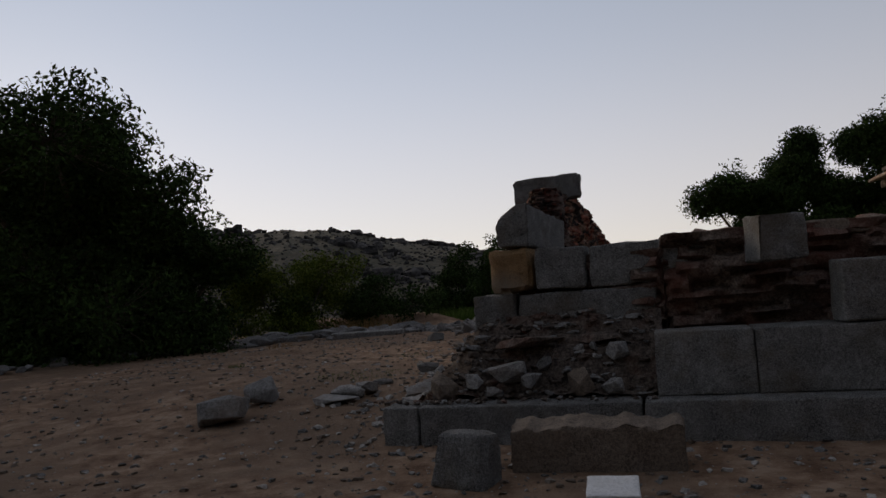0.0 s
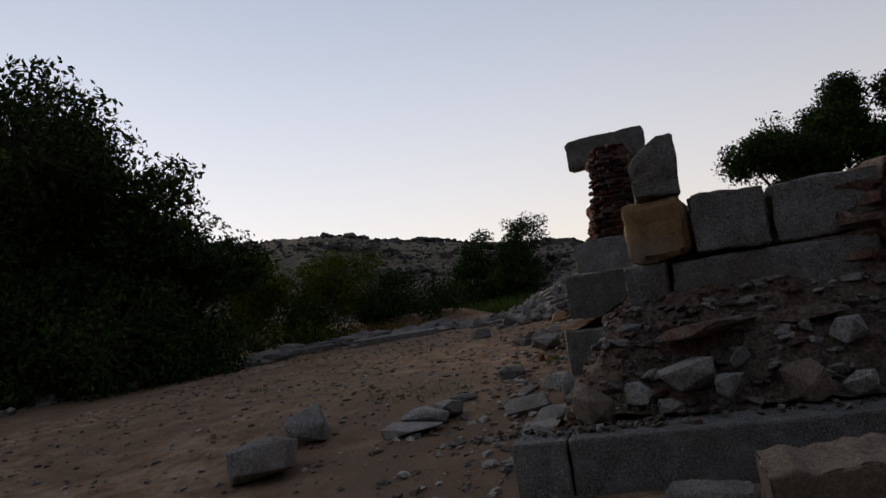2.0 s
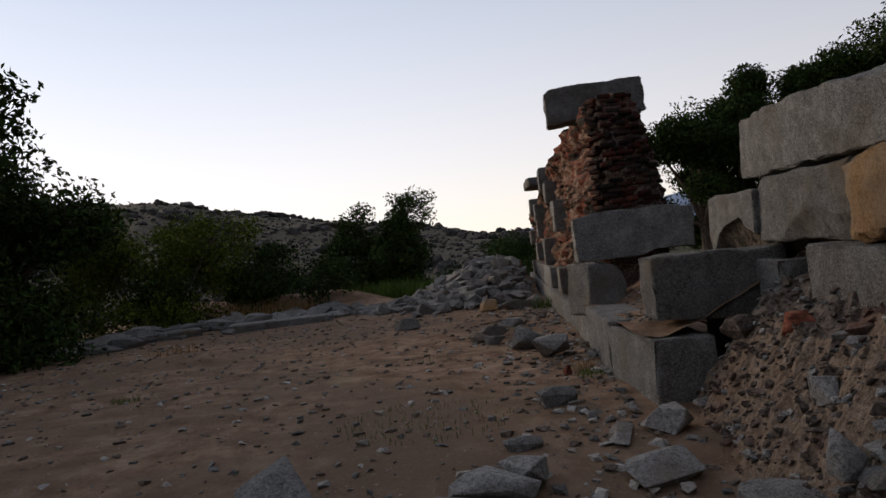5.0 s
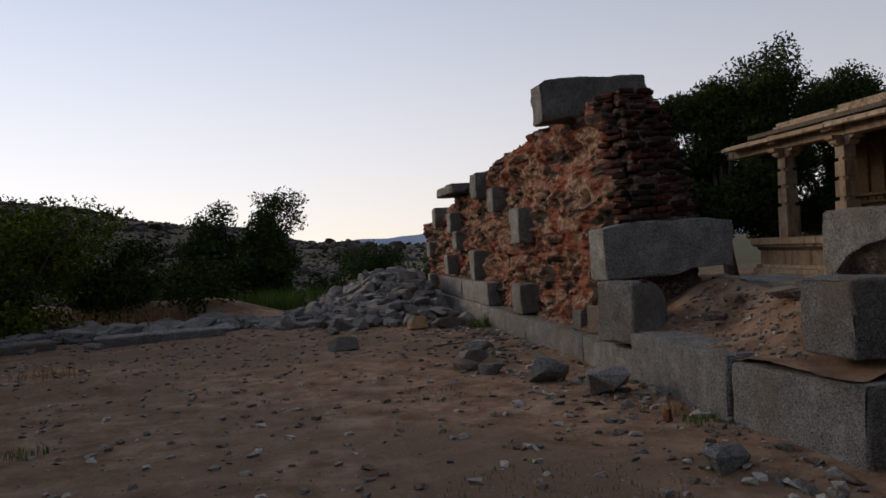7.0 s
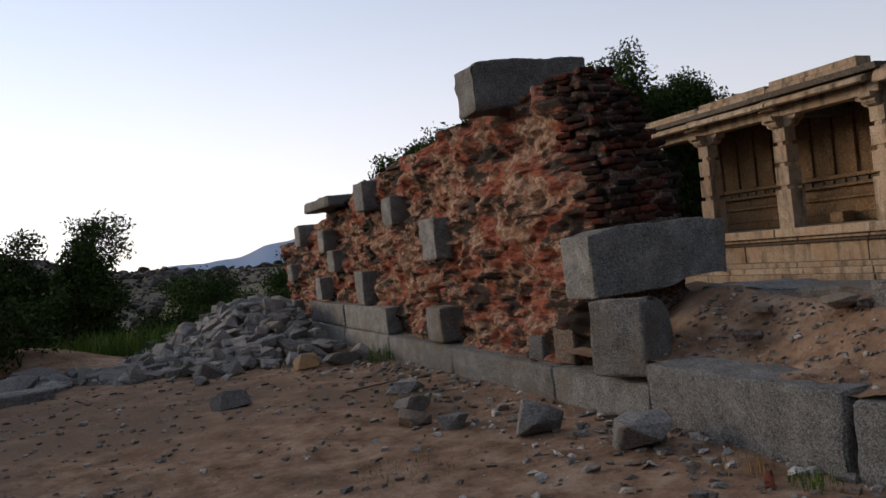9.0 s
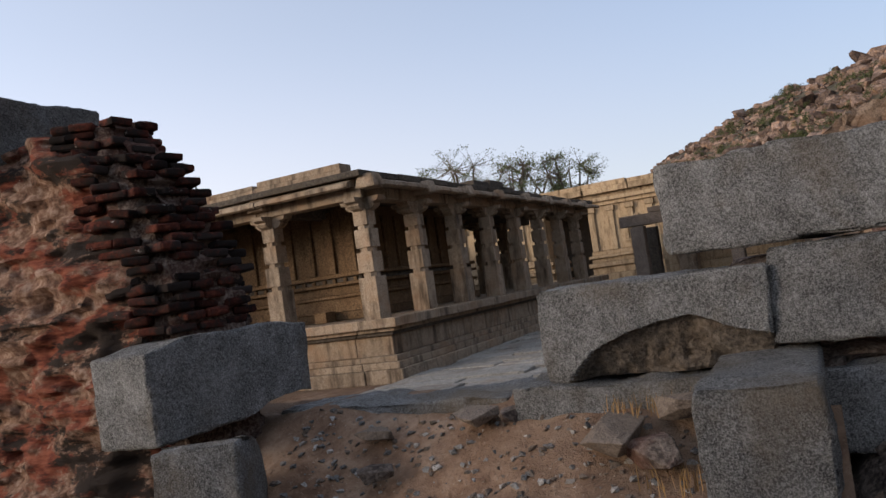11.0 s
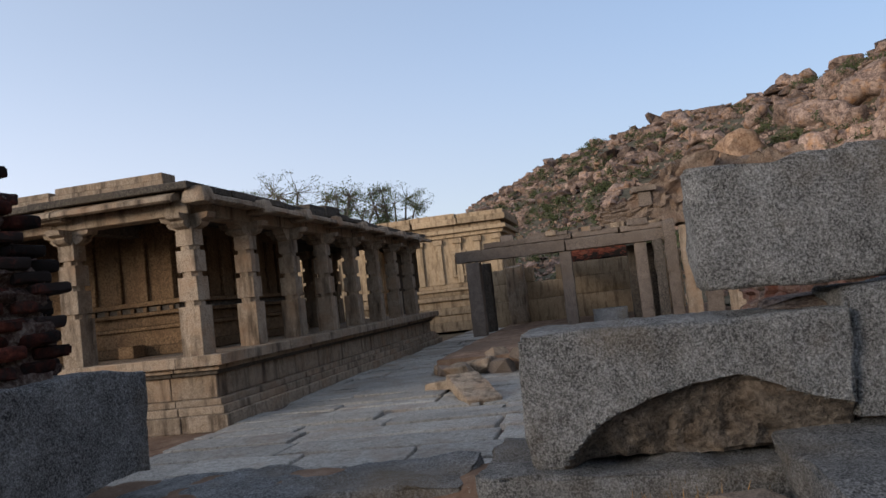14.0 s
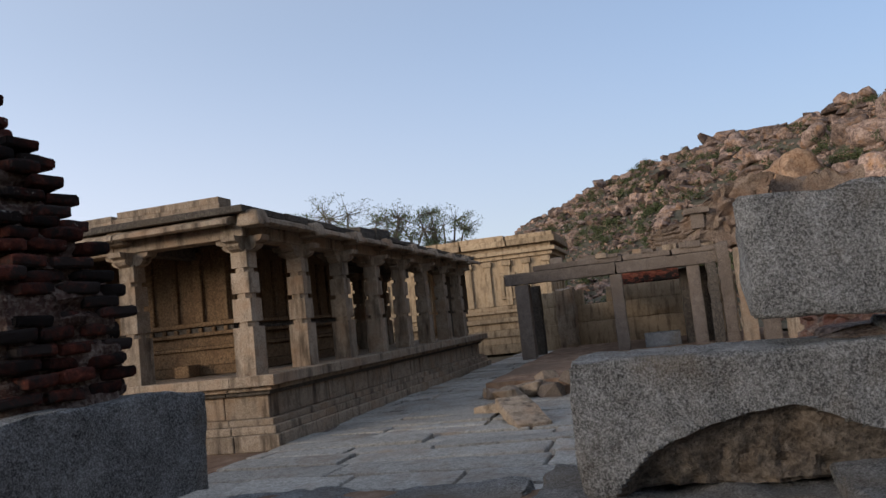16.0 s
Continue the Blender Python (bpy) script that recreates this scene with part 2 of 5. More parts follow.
def mesh_of(name, verts, faces, mats, smooth=True, index=None):
    me = bpy.data.meshes.new(name)
    me.from_pydata(np.asarray(verts).tolist(), [], faces.tolist() if isinstance(faces, np.ndarray) else faces)
    for m in mats if isinstance(mats, (list, tuple)) else [mats]:
        me.materials.append(m)
    if smooth:
        me.polygons.foreach_set("use_smooth", [True] * len(me.polygons))
    if index is not None:
        me.polygons.foreach_set("material_index", index)
    me.update()
    if smooth:
        me.set_sharp_from_angle(angle=radians(smooth if smooth > 1 else 60))
    return me


def put(name, me, parent=None, at=None, label="", category="", group="", kind=""):
    ob = new(name, me)
    if parent:
        ob.parent = parent
    if at is not None:
        ob.matrix_basis = at if isinstance(at, Matrix) else Matrix.Translation(at)
    return tagged(ob, label, category, group, kind)


def empty(name, at, label, category, group="", kind=""):
    ob = new(name)
    ob.empty_display_size = 0.2
    ob.location = at
    return tagged(ob, label, category, group, kind)


def n3(p, seed=0.0):
    return noise.noise(Vector((p[0] + seed * 7.31, p[1] - seed * 3.7, p[2] + seed * 1.9)))


def lattice_box(cuts):
    """Vertices on a box's skin, at the cuts given along each axis, and its quads."""
    ids, verts, faces = {}, [], []
    seg = [len(c) - 1 for c in cuts]

    def vid(k):
        if k not in ids:
            ids[k] = len(verts)
            verts.append([cuts[i][k[i]] for i in range(3)])
        return ids[k]

    for ax in range(3):
        u, v = (ax + 1) % 3, (ax + 2) % 3
        for side in (0, seg[ax]):
            for i in range(seg[u]):
                for j in range(seg[v]):
                    q = []
                    for a, c in ((0, 0), (1, 0), (1, 1), (0, 1)):
                        k = [0, 0, 0]
                        k[ax], k[u], k[v] = side, i + a, j + c
                        q.append(vid(tuple(k)))
                    faces.append(q if side else q[::-1])
    return np.array(verts), faces


def block(name, size, mat, seed=0, amp=0.02, edge=0.04, step=0.12, taper=(0, 0), chip=None, smooth=True, breaks=0, deep=0.12, pick=None):
    """A rough-hewn block: box with worn corners and an uneven skin. The origin is at the middle of its base. chip(p): moves a point."""
    h = np.array(size) / 2
    edge = min(edge * 0.5, 0.3 * min(size))
    cuts = []
    for q in h:
        k = int(min(64, max(2, round(2 * (q - edge) / step))))
        cuts.append([-q] + np.linspace(-q + edge, q - edge, k + 1).tolist() + [q])
    v, f = lattice_box(cuts)
    core = np.maximum(h - edge, h * 0.3)
    out = []
    rb = np.random.default_rng(int(abs(seed) * 10) + 3)
    planes = []
    for _ in range(breaks):
        w = rb.choice((-1.0, 1.0), 3) * rb.uniform(0.15, 1.0, 3)
        w[rb.integers(3)] *= 0.25
        w /= np.linalg.norm(w)
        planes.append((w, float((np.abs(w) * h).sum()) * (1 - deep * rb.uniform(0.3, 1.0))))
    for p in v:
        c = np.clip(p, -core, core)
        d = p - c
        ln = np.linalg.norm(d)
        if ln > 1e-6:
            wear = max(0.0, n3(p * 5.0, seed + 8)) * 1.6 + max(0.0, n3(p * 13.0, seed + 9)) * 0.9
            p = c + d / ln * min(ln, edge) - d / ln * wear * amp * (1.4 if ln > edge * 1.2 else 0.3)
        w = amp * (n3(p * 2.2, seed + 1) * 1.0 + n3(p * 7.0, seed + 2) * 0.6 + n3(p * 17.0, seed + 6) * 0.35)
        p = p + p / (np.linalg.norm(p) + 1e-6) * w + np.array([n3(p * 3, seed + 3), n3(p * 3, seed + 4), n3(p * 3, seed + 5)]) * amp * 0.5
        for w, d in planes:
            k = float(p @ w) - d
            if k > 0:
                p = p - w * k * (0.97 + 0.1 * n3(p * 8, seed))
        k = (p[2] + h[2]) / size[2]
        p[0] *= 1 - taper[0] * k
        p[1] *= 1 - taper[1] * k
        p[2] += h[2]
        if chip:
            p = np.array(chip(p))
        out.append(p)
    index = [pick(sum(out[i] for i in q) / 4) for q in f] if pick else None
    return mesh_of(name, out, f, mat, 38 if smooth else False, index)


def solid(name, boxes, mat, bev=0.012):
    """Boxes (x0, y0, z0, x1, y1, z1) with worn edges, in one mesh."""
    bm = bmesh.new()
    for x0, y0, z0, x1, y1, z1 in boxes:
        r = bmesh.ops.create_cube(bm, size=1, matrix=Matrix.Translation(((x0 + x1) / 2, (y0 + y1) / 2, (z0 + z1) / 2)) @ Matrix.Diagonal((x1 - x0, y1 - y0, z1 - z0, 1)))
        if bev:
            es = list({e for w in r["verts"] for e in w.link_edges})
            bmesh.ops.bevel(bm, geom=es, offset=min(bev, 0.3 * min(x1 - x0, y1 - y0, z1 - z0)), segments=1, affect="EDGES")
    me = bpy.data.meshes.new(name)
    bm.to_mesh(me)
    bm.free()
    me.materials.append(mat)
    return me


def hull(seed, squash=(1, 1, 1), count=15, bev=0.035):
    """An angular broken stone of unit size: verts and faces."""
    r = np.random.default_rng(seed)
    bm = bmesh.new()
    for _ in range(count):
        p = r.normal(size=3)
        p = p / (np.abs(p) ** 7).sum() ** (1 / 7) * r.uniform(0.8, 1.0)
        bm.verts.new(p * np.array(squash))
    bmesh.ops.convex_hull(bm, input=bm.verts)
    loose = [w for w in bm.verts if not w.link_faces]
    bmesh.ops.delete(bm, geom=loose, context="VERTS")
    if bev:
        bmesh.ops.bevel(bm, geom=list(bm.edges), offset=bev, segments=1, affect="EDGES", clamp_overlap=True)
    bm.verts.index_update()
    v = np.array([w.co[:] for w in bm.verts])
    f = [[w.index for w in q.verts] for q in bm.faces]
    bm.free()
    return v, f


HULLS = [hull(100 + i) for i in range(10)]
PEBBLES = [hull(200 + i, count=9, bev=0) for i in range(8)]


def blob(seed, sub=2, amp=0.35):
    bm = bmesh.new()
    bmesh.ops.create_icosphere(bm, subdivisions=sub, radius=1)
    v = np.array([w.co[:] for w in bm.verts])
    f = [[w.index for w in q.verts] for q in bm.faces]
    bm.free()
    v = np.array([p * (1 + amp * n3(p * 1.1, seed) + amp * 0.3 * n3(p * 3, seed)) for p in v])
    v = np.sign(v) * np.abs(v) ** 0.85
    return v, f


def scatter(name, items, templates, mat, smooth=False):
    """One mesh of many stones: items of (x, y, z, sx, sy, sz, turn, tilt, template)."""
    vs, fs, base = [], [], 0
    for x, y, z, sx, sy, sz, a, b, k in items:
        v, f = templates[int(k) % len(templates)]
        m = (Matrix.Rotation(a, 3, "Z") @ Matrix.Rotation(b, 3, "X") @ Matrix.Diagonal((sx, sy, sz)))
        vs.append(v @ np.array(m).T + (x, y, z))
        fs.extend([[i + base for i in q] for q in f])
        base += len(v)
    return mesh_of(name, np.concatenate(vs), fs, mat, smooth)


def smoothstep(a, b, x):
    t = min(1.0, max(0.0, (x - a) / (b - a)))
    return t * t * (3 - 2 * t)


# ---- ground ----


def ground_z(x, y):
    z = 0.06 + 0.35 * smoothstep(5.5, 11.0, y)
    z += 0.05 * n3((x * 0.35, y * 0.35, 0), 3) + 0.02 * n3((x * 1.4, y * 1.4, 0), 4)
    drop = max(smoothstep(-15, -26, x), smoothstep(25, 40, y) * smoothstep(0, -5, x))
    z -= 2.4 * drop
    if x > -1.5:
        z = z + (min(z, 0.25) - z) * smoothstep(-1.5, -0.6, x) * smoothstep(6, 7.5, y)
    z += 0.12 * math.exp(-((x + 8.3) / 0.9) ** 2 - ((y - 15.5) / 0.6) ** 2)
    return z


def axis(lo, hi, step, far):
    a = [lo + i * step for i in range(int((hi - lo) / step) + 1)]
    d, s = step, []
    while d < far:
        s.append(d)
        d *= 1.22
    return [a[0] - q for q in reversed(np.cumsum(s))] + a + [a[-1] + q for q in np.cumsum(s)]


def sheet(xs, ys, fn):
    v = [(x, y, fn(x, y)) for y in ys for x in xs]
    n = len(xs)
    f = [[j * n + i, j * n + i + 1, (j + 1) * n + i + 1, (j + 1) * n + i] for j in range(len(ys) - 1) for i in range(n - 1)]
    return v, f


def fine_ground(x, y):
    return ground_z(x, y) + 0.007 * n3((x * 5, y * 5, 0), 5) + 0.008 * n3((x * 14, y * 14, 0), 6)


v, f = sheet(axis(-11.0, 2.4, 0.12, 900), axis(1.0, 20.0, 0.13, 900), fine_ground)
put("ground", mesh_of("ground", v, f, DIRT), label="bare red-brown dirt ground strewn with gravel", category="ground", kind="structure")

# ---- hewn stones ----
count = [0]


def stone(parent, x0, y0, z0, x1, y1, z1, mat=None, turn=0.0, name="stone_block", tilt=0.0, **kw):
    """A hewn stone between two corners, as a part of parent."""
    count[0] += 1
    kw = {"breaks": 3, "deep": 0.1, "step": 0.09, **kw}
    me = block(name, (x1 - x0, y1 - y0, z1 - z0), mat or GRANITE, seed=count[0] * 1.7, **kw)
    return put(name, me, parent, pose((x0 + x1) / 2, (y0 + y1) / 2, z0, 0, tilt, turn))


def core_wall(name, line, z0, top, lean, mat, parent, brick=0.045, lump=0.1, rise=44):
    """A broken brick core: an outline (x, y, outward x, outward y) swept up to top(x, y), with courses standing proud or lost, and a rough cap."""
    nv = rise
    vs = []
    for k, (x, y, nx, ny, s) in enumerate(line):
        t = top(x, y)
        for j in range(nv + 1):
            z = z0 + (t - z0) * j / nv
            c = math.floor(z / 0.066)
            b = math.floor((s + (c % 2) * 0.11) / 0.22)
            h = noise.cell(Vector((b * 1.37 + 0.5, c * 2.11 + 0.5, 3.5)))
            e = n3((x * 0.9, y * 0.9, z * 1.6), 11) * lump * 1.1 + n3((x * 2.4, y * 2.4, z * 4.6), 12) * lump * 0.75 + n3((x * 6, y * 6, z * 12), 13) * lump * 0.3 + n3((x * 15, y * 15, z * 22), 16) * lump * 0.1
            tame = len(mat) > 1 and y < 14.9 and x > -2.2
            d = e * 0.3 + 0.025 + (h - 0.5) * 0.03 if tame else e + (h - 0.5) * 2 * brick
            edge = j / nv
            d += 0.10 * smoothstep(0.9, 1.0, edge) * (0.5 + n3((x * 3, y * 3, 0), 14))
            lx, ly = lean(x, y, z)
            vs.append((x + nx * d + lx, y + ny * d + ly, z + 0.02 * n3((s * 5, z * 5, 0), 15)))
    n = nv + 1
    fs = [[k * n + j, k * n + j + 1, (k + 1) * n + j + 1, (k + 1) * n + j] for k in range(len(line) - 1) for j in range(nv)]
    # cap: strips between the two flanks
    m = len(line)
    half = m // 2
    base = len(vs)
    across = 10
    for k in range(half):
        a, b = Vector(vs[k * n + nv]), Vector(vs[(m - 1 - k) * n + nv])
        for q in range(across + 1):
            p = a.lerp(b, q / across)
            w = 4 * (q / across) * (1 - q / across)
            c = math.floor((p.x * 1.3 + 9) / 0.22) * 3.1 + math.floor(p.y / 0.22)
            vs.append((p.x, p.y, p.z + w * (0.02 + 0.07 * n3((p.x * 2.5, p.y * 2.5, 0), 17) + 0.04 * noise.cell(Vector((c, 1.5, 2.5))))))
    w = across + 1
    fs += [[base + k * w + q, base + k * w + q + 1, base + (k + 1) * w + q + 1, base + (k + 1) * w + q] for k in range(half - 1) for q in range(across)]
    idx = [1 if len(mat) > 1 and line[k][1] < 14.9 and line[k][0] > -2.2 else 0 for k in range(len(line) - 1) for j in range(nv)]
    idx += [0] * (len(fs) - len(idx))
    return put(name, mesh_of(name, vs, fs, mat, 50, idx), parent)


def outline(points, step):
    """Walks a polyline with even steps; the outward side is on its right."""
    out, s = [], 0.0
    for (ax, ay), (bx, by) in zip(points, points[1:]):
        ln = math.hypot(bx - ax, by - ay)
        n = max(1, round(ln / step))
        tx, ty = (bx - ax) / ln, (by - ay) / ln
        for i in range(n):
            out.append((ax + tx * ln * i / n, ay + ty * ln * i / n, ty, -tx, s + ln * i / n))
        s += ln
    return out


# ---- ruined corner of the enclosure wall ----
ruin = empty("ruined_wall", (0, 0, 0), "ruined corner of a granite enclosure wall with rubble core", "wall", kind="structure")
for a, b in ((-2.5, -2.125), (-2.105, 0.07), (0.09, 2.3), (2.32, 4.6), (4.62, 7.0)):
    stone(ruin, a, 6.58, -0.25, b, 7.15, 0.45, amp=0.012, edge=0.03, step=0.07 if b < 3 else 0.15)
stone(ruin, -2.53, 7.16, -0.2, -1.95, 8.25, 0.40, amp=0.03)
for a, b in ((0.22, 1.12), (1.13, 2.5), (2.52, 4.2), (4.22, 6.6)):
    stone(ruin, a, 6.9, 0.45, b, 7.5, 1.06, amp=0.012, edge=0.03)
stone(ruin, 1.9, 6.92, 1.065, 2.9, 7.5, 1.64, amp=0.015)
stone(ruin, 2.95, 6.95, 1.065, 4.4, 7.5, 1.62, amp=0.015)


def break_line(edge_line, y):
    return interp(edge_line, y) + 0.02 * n3((y * 5, 0, 0), 31) + 0.006 * n3((y * 17, 0, 0), 34)


def under_break(depth, edge_line):
    """A flake lost from the lower part of the west face, below a ragged edge given as (y, z) along the stone: undercut at the edge, running out again below."""
    def chip(p):
        if p[0] < -0.05:
            lim = break_line(edge_line, p[1])
            if abs(p[2] - lim) < 0.0105:
                p[2] = lim
            k = 0.25 * smoothstep(lim, lim - 0.02, p[2]) + 0.75 * min(1.0, max(0.0, (lim - p[2]) / 0.24))
            p[0] += depth * k * (1 + 0.3 * n3(p * 5, 32) + 0.25 * n3(p * 19, 33)) * smoothstep(0.0, 0.1, lim)
        return p
    return chip


def below_break(edge_line):
    return lambda c: 1 if c[0] > -0.29 and c[0] < 0.0 and c[2] < break_line(edge_line, c[1]) - 0.004 else 0


def interp(table, a):
    return float(np.interp(a, [t[0] for t in table], [t[1] for t in table]))


def sloped(fall):
    """The top falls away to the south-west corner."""
    def chip(p):
        p[2] -= fall * smoothstep(0.1, -0.3, p[0]) * max(0.0, p[2] / 0.5) * smoothstep(0.4, -1.6, p[1])
        return p
    return chip


stone(ruin, -1.26, 7.8, 1.13, 0.25, 8.4, 1.5, amp=0.035, step=0.08)
stone(ruin, -1.62, 7.78, 1.15, -1.28, 9.4, 1.51, amp=0.045, step=0.08)
stone(ruin, -1.56, 7.8, 1.53, -1.055, 8.95, 2.03, mat=YELLOW, amp=0.05, edge=0.13, step=0.05, breaks=6, deep=0.16)
stone(ruin, -1.50, 8.97, 1.52, -1.0, 10.55, 2.02, amp=0.03, step=0.05, chip=under_break(0.1, ((-0.79, 0.15), (-0.1, 0.22), (0.2, 0.1), (0.36, 0.0), (0.8, 0.0))))
stone(ruin, -1.03, 7.82, 1.54, -0.475, 8.3, 2.01, amp=0.035, step=0.07)
stone(ruin, -0.43, 7.84, 1.54, 0.6, 8.3, 2.0, amp=0.035, step=0.08)
stone(ruin, -1.45, 7.8, 2.045, -1.08, 11.04, 2.55, amp=0.045, step=0.055, breaks=5, deep=0.09, chip=sloped(0.24))
stone(ruin, 1.2, 7.08, 1.68, 1.66, 7.5, 2.12, turn=14, amp=0.03)
stone(ruin, 0.62, 7.86, 1.86, 1.5, 8.4, 2.03, amp=0.03)
stone(ruin, 1.75, 7.8, 1.9, 3.4, 8.4, 2.06, mat=BROWNSTONE, amp=0.03)
stone(ruin, -2.43, 10.34, 0.98, -1.40, 10.86, 1.49, amp=0.035, step=0.07)
stone(ruin, -2.585, 10.2, 0.2, -2.1, 11.41, 0.87, amp=0.02, step=0.08, turn=8.4)
stone(ruin, -2.66, 11.43, 0.2, -2.2, 13.15, 0.90, amp=0.02, step=0.08)
LOST = ((-0.63, 0.17), (-0.44, 0.23), (-0.2, 0.33), (0.1, 0.27), (0.33, 0.17), (0.52, 0.0), (0.65, 0.0))
stone(ruin, -1.55, 10.53, 1.41, -0.95, 11.79, 1.953, amp=0.022, step=0.02, chip=under_break(0.17, LOST), mat=[GRANITE, FLAKE], pick=below_break(LOST), breaks=2)

core_line = outline([(7.0, 7.72), (0.3, 7.72), (-0.2, 7.95), (-1.35, 8.05), (-1.32, 10.5), (-1.1, 10.7), (-0.8, 10.6), (-0.75, 9.6), (7.0, 9.6)], 0.06)
core_line = [(x, y, -nx, -ny, s) for x, y, nx, ny, s in core_line]
core_wall("rubble_core", core_line, 0.3, lambda x, y: 1.98 if y > 9 and x < 0 else (2.04 if x > 0.3 else 1.9), lambda x, y, z: (0, 0.0), [MORTAR], ruin, 0.06, 0.07, 36)

# debris slope against the wall foot
def debris_z(x, y):
    south = 0.47 + 0.78 * smoothstep(6.98, 7.85, y)
    west = -0.05 + 1.3 * smoothstep(-2.75, -1.45, x)
    z = min(south, west)
    z += 0.09 * n3((x * 2.2, y * 4, 0), 21) + 0.05 * n3((x * 7, y * 9, 0), 22) + 0.025 * noise.cell(Vector((x * 6, y * 11, 0.5)))
    k = 0.45 * smoothstep(-2.0, -1.5, x)
    z = z * (1 - k) + k * (math.floor(z / 0.11 + 0.4 * n3((x * 1.5, y, 0), 23)) * 0.11 + 0.05)
    return z + (min(z, 0.6) - z) * smoothstep(9.9, 10.6, y)


v, f = sheet(np.arange(-2.9, 0.3, 0.045).tolist(), np.arange(6.95, 10.6, 0.045).tolist(), debris_z)
cx = [v[q[0]] for q in f]
put("rubble_slope", mesh_of("rubble_slope", v, f, [RUBBLE, STONY], False, [1 if (p[0] + 0.3 * n3((p[0] * 3, p[1] * 3, 0), 28) < -1.75) else 0 for p in cx]), label="slope of dark rubble and grit below the wall", category="rubble", kind="structure")


def mound_z(x, y):
    z = 0.9 + 0.42 * smoothstep(-2.45, -1.3, x) - 0.12 * math.exp(-((y - 12.6) / 0.7) ** 2 - ((x + 2.0) / 0.5) ** 2)
    z += 0.05 * n3((x * 2, y * 2, 0), 24) + 0.02 * n3((x * 8, y * 8, 0), 25)
    return z


v, f = sheet(np.arange(-2.6, -0.8, 0.05).tolist(), np.arange(10.3, 14.6, 0.05).tolist(), mound_z)
put("earth_mound", mesh_of("earth_mound", v, f, DIRT), label="trampled earth filling the breach between the walls", category="ground", kind="structure")

chunks = []
for i in range(350):
    x, y = rng.uniform(-2.3, 0.22), 7.0 + 0.85 * rng.uniform() ** 0.8 if i < 300 else rng.uniform(7.6, 10.2)
    if i >= 300:
        x = rng.uniform(-2.6, -1.6)
    s = 0.016 + 0.06 * rng.uniform() ** 2
    chunks.append((x, y, debris_z(x, y) + s * 0.2, s * 1.5, s, s * rng.uniform(0.35, 0.7), rng.uniform(0, 6.3), rng.normal(0, 0.3), i))
for h in [h for h in chunks[::2] if h[4] > 0.045]:
    vv, ff = HULLS[h[8] % 10]
    put("rock", mesh_of("rock", vv * h[3:6], ff, ROCK, False), None, Matrix.Translation(h[:3]) @ Euler((h[7], 0, h[6])).to_matrix().to_4x4(), "grey stone bedded in the rubble slope", "rock", "stones in the debris slope")
put("rubble_stones", scatter("rubble_stones", [h for h in chunks[::2] if h[4] <= 0.045], HULLS, ROCK), label="small grey stones bedded in the rubble slope", category="rubble", kind="stuff")
put("rubble_bricks", scatter("rubble_bricks", chunks[1::2], HULLS, RUBBLE), label="dark brick bits bedded in the rubble slope", category="rubble", kind="stuff")

# ---- threshold slabs of the breach ----
gate = empty("gate_threshold", (0, 0, 0), "broken granite threshold slabs at the breach", "threshold", kind="structure")


stone(gate, -1.38, 12.1, 0.95, -0.72, 13.9, 1.34, amp=0.05, step=0.06, breaks=5, deep=0.1)
stone(gate, -1.62, 9.95, 1.0, -0.72, 12.02, 1.40, amp=0.05, step=0.06, breaks=4, deep=0.08)
for a, b in ((9.9, 11.3), (11.32, 12.6), (12.62, 14.2)):
    stone(gate, -1.05, a, 0.1, -0.74, b, 1.03, amp=0.02)
for x, y, z, s in ((-1.62, 12.25, 1.27, 0.16), (-1.55, 12.02, 1.26, 0.12), (-1.7, 12.9, 1.2, 0.13), (-2.0, 12.75, 1.05, 0.12), (-1.9, 11.35, 1.2, 0.24), (-2.0, 11.15, 1.12, 0.2), (-1.72, 11.0, 1.3, 0.18)):
    count[0] += 1
    vv, ff = HULLS[count[0] % 10]
    put("brick_rubble_lump", mesh_of("brick_rubble_lump", vv * (s, s * 0.8, s * 0.4), ff, RUBBLE if count[0] % 2 else BROWNSTONE, False), None, pose(x, y, z, 0, 0, count[0] * 50), "weathered lump of brick rubble set in earth", "rubble", "rubble lumps in the breach")

# ---- brick wall stump ----
wall = empty("brick_wall", (0, 0, 0), "eroded brick and mortar wall stump with granite headers", "wall", kind="structure")


def wall_top(x, y):
    z = 3.5 - 0.02 * max(0, y - 15) - 0.75 * smoothstep(16.5, 28.5, y) + 0.1 * n3((0, y * 0.9, 0), 41)
    return z


def wall_lean(x, y, z):
    k = smoothstep(17.5, 14.3, y)
    return (-0.12 * k * max(0, z - 2.0) if x > -1.9 else 0.08 * k * max(0, z - 2.2), 0.52 * max(0, z - 2.45) * k)


pts = [(-2.33, 28.2), (-2.33, 14.5), (-2.14, 14.0), (-1.62, 13.86), (-1.42, 14.0), (-1.38, 28.2)]
wl_line = [(x, y, -nx, -ny, s) for x, y, nx, ny, s in outline(pts, 0.034)]
core_wall("wall_core", wl_line, 0.6, wall_top, wall_lean, [CORE, LIME], wall, 0.02, 0.15, 96)

# plinth of the stump
for a, b in ((13.17, 14.62), (14.64, 17.0), (17.02, 19.4), (19.42, 22.0), (22.02, 25.2), (25.22, 28.2)):
    stone(wall, -2.62, a, 0.0, -1.6, b, 0.72, amp=0.02, step=0.1)
for a, b in ((19.5, 21.9), (21.95, 24.6)):
    stone(wall, -2.58, a, 0.725, -2.0, b, 1.14, amp=0.015)
